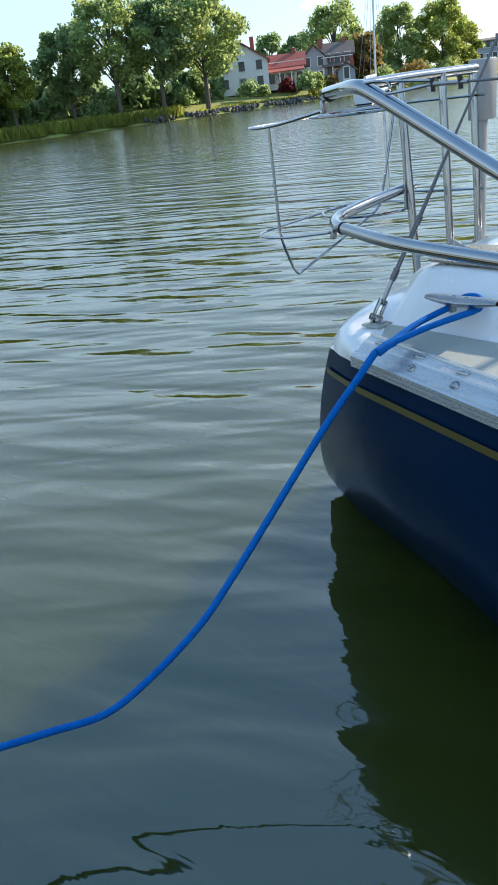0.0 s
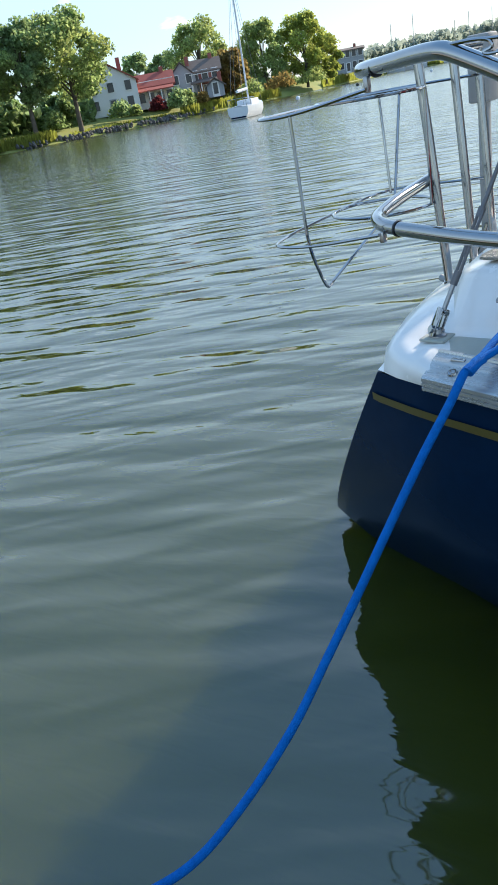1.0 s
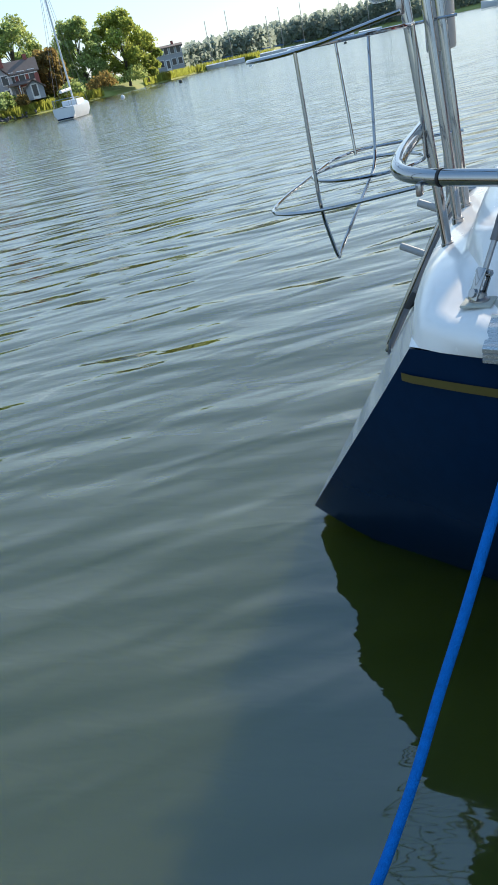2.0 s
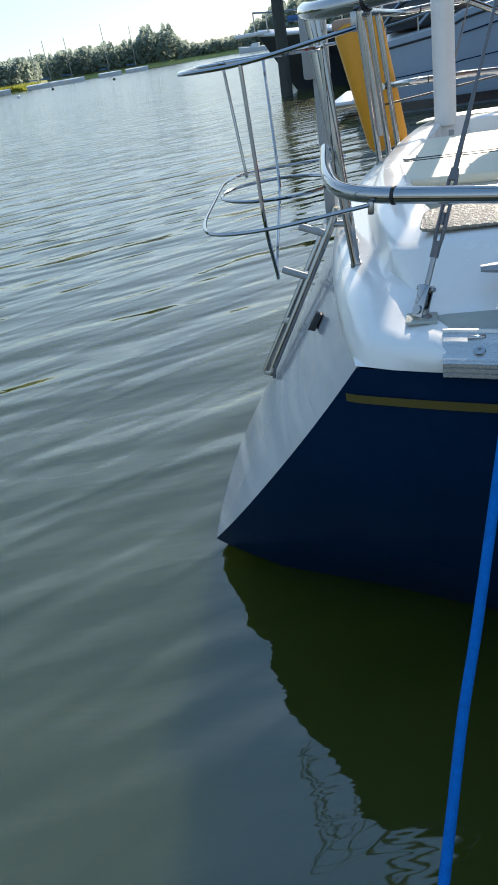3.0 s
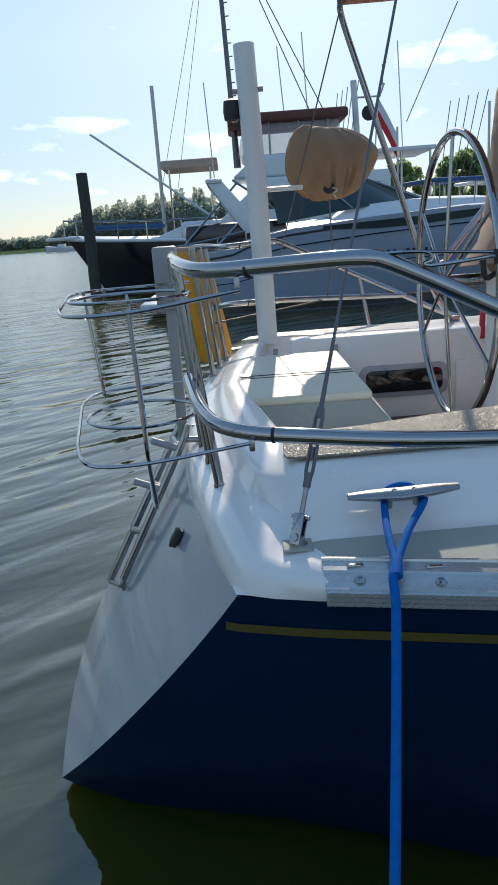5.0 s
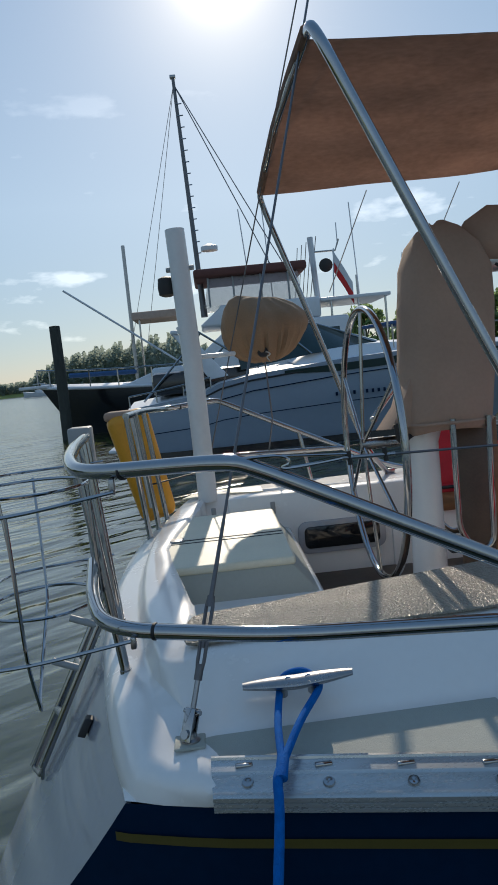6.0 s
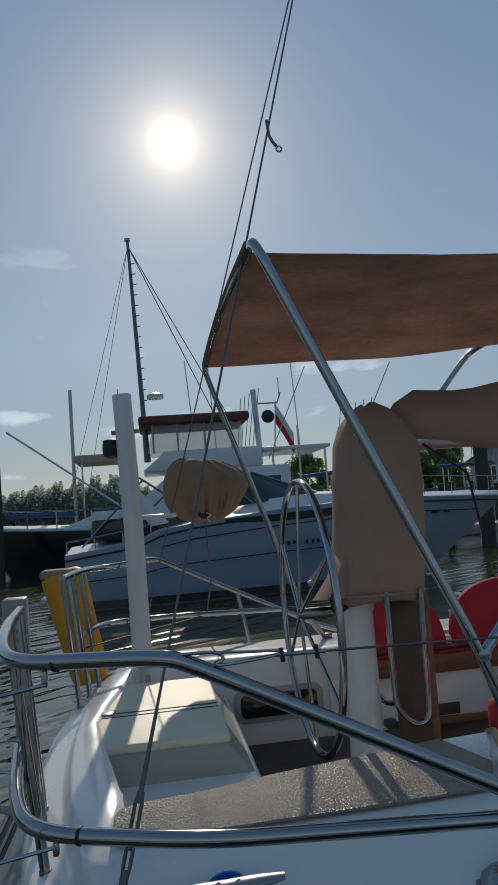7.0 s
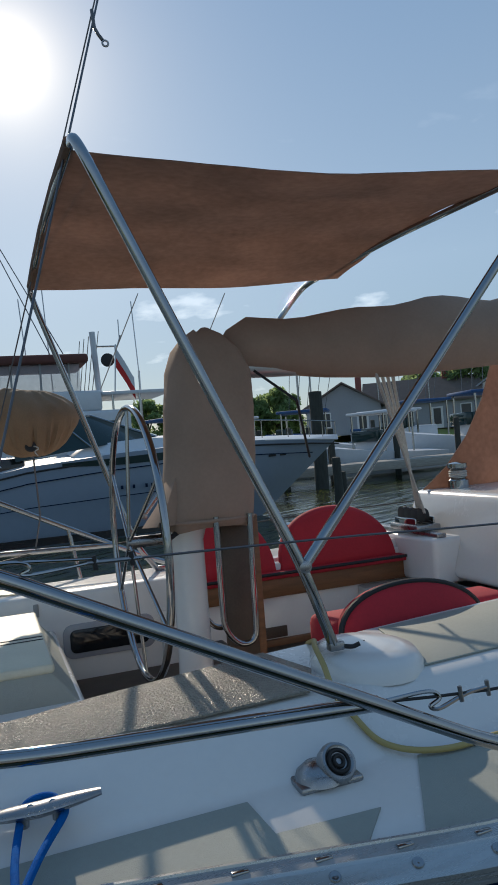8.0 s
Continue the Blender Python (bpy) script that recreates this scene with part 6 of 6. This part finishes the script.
def house(az, dist, w, d, h, roof_h, wall, roof, label, gable_front=True, windows=3, storeys=2, porch=False, base=2.0):
    b = thing("house", label, "house", "houses on the bank")
    m = Matrix.Translation(bearing(az, dist, base)) @ pose(0, 0, 0, 0, 0, az)

    def add(name, bm, mat, parent=b, lab=""):
        bmesh.ops.transform(bm, matrix=m, verts=bm.verts)
        return part(name, bm, mat, parent, lab, smooth=False)

    if gable_front:
        prof = [(-w / 2, 0), (w / 2, 0), (w / 2, h), (0, h + roof_h), (-w / 2, h)]
        walls = add("wall", slab([(x, 0, z) for x, z in prof], d, (0, 1, 0)), wall)
        for s in (-1, 1):
            add("roof", slab([(s * (w / 2 + 0.4), -0.4, h - 0.25), (0, -0.4, h + roof_h + 0.08), (0, d + 0.4, h + roof_h + 0.08), (s * (w / 2 + 0.4), d + 0.4, h - 0.25)], 0.18, (0, 0, 1)), roof)
    else:
        prof = [(0, 0), (d, 0), (d, h), (d / 2, h + roof_h), (0, h)]
        walls = add("wall", slab([(-w / 2, y, z) for y, z in prof], w, (1, 0, 0)), wall)
        add("roof", slab([(-w / 2 - 0.4, -0.4, h - 0.2), (w / 2 + 0.4, -0.4, h - 0.2), (w / 2 + 0.4, d / 2, h + roof_h + 0.08), (-w / 2 - 0.4, d / 2, h + roof_h + 0.08)], 0.18, (0, 0, 1)), roof)
        add("roof", slab([(-w / 2 - 0.4, d + 0.4, h - 0.2), (w / 2 + 0.4, d + 0.4, h - 0.2), (w / 2 + 0.4, d / 2, h + roof_h + 0.08), (-w / 2 - 0.4, d / 2, h + roof_h + 0.08)], 0.18, (0, 0, 1)), roof)
    for s in range(storeys):
        z = 0.9 + s * h / storeys
        for k in range(windows):
            x = -w / 2 + w * (k + 0.5) / windows
            if s == 0 and k == windows // 2:
                dr = add("door", rounded((x - 0.55, -0.06, 0.0), (x + 0.55, 0.02, 2.1), 0.02), WALLW if wall is not WALLW else WALLG)
                add("door_pane", rounded((x - 0.35, -0.08, 0.4), (x + 0.35, -0.05, 1.95), 0.01), PANE, dr)
                continue
            wd = add("window", rounded((x - 0.55, -0.07, z - 0.1), (x + 0.55, 0.02, z + 1.35), 0.02), WALLW)
            add("pane", rounded((x - 0.44, -0.09, z), (x + 0.44, -0.06, z + 1.25), 0.01), PANE, wd)
    if porch:
        add("porch_roof", slab([(-w / 2, -2.2, 2.3), (w / 2, -2.2, 2.3), (w / 2, 0, 2.8), (-w / 2, 0, 2.8)], 0.15), roof)
        for k in range(4):
            x = -w / 2 + 0.15 + (w - 0.3) * k / 3
            add("porch_post", rounded((x - 0.09, -2.15, 0), (x + 0.09, -1.97, 2.35), 0.01), WALLW)
        add("balcony_rail", rounded((-w / 2, -2.2, 3.6), (w / 2, -2.1, 3.7), 0.01), WALLW)
    add("chimney", rounded((w * 0.2, d * 0.45, h), (w * 0.2 + 0.6, d * 0.45 + 0.6, h + roof_h + 0.9), 0.02), WALLR)


house(51.6, 119, 7.6, 8, 4.2, 2.4, WALLW, ROOFR, "white gabled house with red roof", True, 3, 2)
house(53.6, 121, 5.0, 6, 2.6, 0.9, WALLW, ROOFB, "low white wing of the gabled house", False, 3, 1)
house(48.6, 123, 5.6, 6, 3.0, 1.6, WALLW, ROOFR, "white house with balcony and red roof", False, 4, 1, True)
house(46.6, 130, 4.2, 6, 3.6, 2.0, WALLG, ROOFB, "grey gabled house with brown roof", True, 2, 2)
house(45.0, 131, 4.8, 6, 4.0, 1.6, WALLR, ROOFB, "rust-coloured house with white bays", False, 3, 2, True)
house(44.4, 125, 2.6, 3, 1.6, 0.9, WALLG, ROOFB, "small grey garden shed", True, 1, 1)
house(64.6, 106, 6.0, 5, 2.0, 1.8, WALLW, ROOFR, "white cottage with red roof under trees", False, 4, 1)
house(35.1, 186, 7.0, 8, 4.6, 0.25, WALLG, ROOFB, "flat-roofed grey building by the water", False, 5, 2)
house(-27.0, 70, 7.0, 9, 2.8, 2.0, WALLG, ROOFB, "grey marina shed with dark roof", True, 2, 1)
house(-33.0, 74, 11.0, 8, 2.8, 2.2, WALLG, ROOFB, "long grey marina shed with dark roof", False, 4, 1)
house(-38.5, 76, 7.0, 8, 2.6, 2.4, WALLW, WALLG, "white marina house with grey roof", True, 2, 1)


# stones along the bank
def riprap():
    rnd = random.Random(21)
    bm = bmesh.new()
    for k in range(420):
        az = rnd.uniform(44.5, 59)
        p = bearing(az, shore_d(az) + rnd.uniform(0.0, 2.2))
        p.z = rnd.uniform(0.0, 0.55)
        r = rnd.uniform(0.2, 0.45)
        bmesh.ops.create_icosphere(bm, subdivisions=1, radius=r, matrix=Matrix.Translation(p) @ pose(0, 0, 0, rnd.uniform(0, 360), rnd.uniform(0, 360), 0) @ Matrix.Diagonal((1, rnd.uniform(0.6, 1), rnd.uniform(0.5, 0.8), 1)))
    return bm


tagged(part("bank_stones", riprap(), ROCK, smooth=False), "grey stones along the water's edge", "stones", kind="stuff")


def reeds():
    rnd = np.random.RandomState(31)
    vs, fs = [], []
    n = 0
    for a0, a1, off, cnt, h in ((56, 76, 1.0, 2600, 1.3), (47, 55, 3.2, 700, 0.7), (40, 47, 1.0, 1500, 1.3), (27.5, 37, 1.0, 2200, 1.7)):
        for k in range(cnt):
            az = rnd.uniform(a0, a1)
            p = np.array(bearing(az, shore_d(az) + off + rnd.uniform(-0.8, 1.6), 0.25))
            hh = h * rnd.uniform(0.6, 1.25)
            w = rnd.uniform(0.12, 0.3)
            tip = p + np.array((rnd.uniform(-0.4, 0.4), rnd.uniform(-0.4, 0.4), hh))
            t = np.array((math.cos(radians(az)), math.sin(radians(az)), 0)) * w
            vs += [p - t, p + t, tip]
            fs.append((n, n + 1, n + 2))
            n += 3
    return np.array(vs), np.array(fs)


v, f = reeds()
tagged(leaf_mesh("reeds", v, f, REED), "yellow-green reeds along the bank", "reeds", kind="stuff")


def far_wood():
    rnd = np.random.RandomState(41)
    n = 84000
    az = np.concatenate([rnd.uniform(-4, 36, 52000), rnd.uniform(-60, -4, 32000)])
    d = np.array([shore_d(a) for a in az]) + rnd.uniform(8, 60, n) + np.where(az < -4, 22.0, 0.0)
    rise = np.interp(az, (0, 3, 8.2, 11.7, 12.8, 13.6, 17.3, 17.9, 18.5, 20.5, 21.2, 23, 27, 30, 36), (3.0, 3.5, 3.0, 2.1, 1.4, 0.8, 0.8, 1.4, 2.2, 2.4, 1.6, 1.75, 1.55, 1.6, 1.4))
    crest = d * np.tan(np.radians(rise)) * (0.88 + 0.12 * np.sin(az * 9 + 2 * np.sin(az * 4.7))) + 0.6
    top = (5.2 + 1.6 * np.sin(az * 1.1) + 1.2 * np.abs(np.sin(az * 2.3 + 1)) + 1.8 * np.abs(np.sin(az * 5.1 + 0.5 * np.sin(az * 3)))) * np.where(az > 26, 1.0, 1.15) * np.where(az < 0, 0.62, 1.0)
    top = np.where(az > 1.5, crest, top)
    z = 1.0 + top * rnd.uniform(0, 1, n) ** 0.75
    c = np.stack([1.0 - d * np.sin(np.radians(az)), -1.5 + d * np.cos(np.radians(az)), z], 1)
    return quads(c, rnd.uniform(0.5, 1.3, n) * np.where(d > 200, 1.0, np.where(az < -4, 0.24, 0.5)), rnd)


# woods wear the greyed leaf colour in place of real haze
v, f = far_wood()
tagged(leaf_mesh("far_woods", v, f, HAZELEAF), "line of woods on the far shore, haze put into the leaf colour", "woods", kind="stuff")


def undergrowth():
    rnd = np.random.RandomState(77)
    n = 13000
    az = np.concatenate([rnd.uniform(53, 80, 9000), rnd.uniform(36, 46, 4000)])
    d = np.array([shore_d(a) for a in az]) + rnd.uniform(9, 20, n)
    top = np.where(az > 50, 4.2, 2.2) + 0.9 * np.sin(az * 1.3) + 0.6 * np.sin(az * 3.7)
    z = 0.9 + top * rnd.uniform(0, 1, n)
    c = np.stack([1.0 - d * np.sin(np.radians(az)), -1.5 + d * np.cos(np.radians(az)), z], 1)
    return quads(c, rnd.uniform(0.3, 0.7, n), rnd)


v, f = undergrowth()
tagged(leaf_mesh("undergrowth", v, f, LEAFD), "dark shrubs and hedges under the trees", "shrubs", kind="stuff")


# sailboat on its mooring in the river
def moored_boat():
    b = thing("moored_sailboat", "white sailboat swinging on a mooring in the river", "sailboat")
    m = Matrix.Translation(bearing(42.4, 64)) @ pose(0, 0, 0, 0, 0, 41 + 78)
    rows = []
    for s, hb, hw, zd in ((-3.2, 0.80, 0.55, 0.85), (-1.5, 1.1, 0.9, 0.82), (0.5, 1.2, 0.95, 0.86), (2.4, 0.7, 0.4, 0.95), (3.7, 0.03, 0.02, 1.08)):
        rows.append([m @ Vector(p) for p in ((s, -hb, zd), (s, -hb * 0.98, zd * 0.5), (s, -hw, 0.02), (s, hw, 0.02), (s, hb * 0.98, zd * 0.5), (s, hb, zd))])
    bm = sheet(rows)
    vs = list(bm.verts)
    bm.faces.new(vs[:6])
    part("hull", bm, WHITEBOAT, b)
    part("deck", sheet([[r[0] for r in rows], [(r[0] + r[5]) / 2 + Vector((0, 0, 0.06)) for r in rows], [r[5] for r in rows]], 0.02), WHITEBOAT, b)
    k = rounded((-0.8, -0.6, 0.8), (1.8, 0.6, 1.25), 0.08)
    bmesh.ops.transform(k, matrix=m, verts=k.verts)
    part("cabin", k, WHITEBOAT, b)
    part("boot_stripe", tube([m @ Vector(p) for p in ((-3.24, -0.6, 0.12), (-3.24, 0.6, 0.12))], 0.05, 6), NAVY, b)
    ms = part("mast", tube([m @ Vector((0.8, 0, 1.1)), m @ Vector((0.8, 0, 10.5))], 0.07, 8), WHITEBOAT, b)
    part("boom", tube([m @ Vector((0.7, 0, 2.0)), m @ Vector((-2.6, 0, 1.9))], 0.11, 8), WHITEBOAT, ms)
    for e in ((3.6, 0, 1.1), (-3.1, 0.5, 0.9), (-3.1, -0.5, 0.9), (0.7, 1.1, 0.9), (0.7, -1.1, 0.9)):
        part("stay", tube([m @ Vector((0.8, 0, 10.3)), m @ Vector(e)], 0.012, 4), WIRE, ms)
    for y in (-0.7, 0.7):
        part("stern_rail", tube([m @ Vector(p) for p in ((-1.5, y * 1.4, 1.35), (-3.1, y, 1.4), (-3.1, 0, 1.4))], 0.025, 6), STEEL, b)
        for x in (-3.1, -2.2):
            part("rail_post", tube([m @ Vector((x, y * (1 if x < -3 else 1.2), 0.8)), m @ Vector((x, y * (1 if x < -3 else 1.2), 1.4))], 0.02, 5), STEEL, b)


moored_boat()


def buoy(az, dist, k):
    p = bearing(az, dist)
    b = thing("mooring_buoy", "small round mooring buoy on the river", "buoy", "mooring buoys")
    part("ball", lathe([(0.02, -0.2), (0.22, -0.1), (0.27, 0.1), (0.2, 0.28), (0.06, 0.36)], 14, Matrix.Translation(p)), WHITEBOAT if k % 2 else PILE, b)


for k, (az, dist) in enumerate(((34.6, 120), (29.6, 130), (27.2, 160), (38.8, 100), (23.0, 150))):
    buoy(az, dist, k)
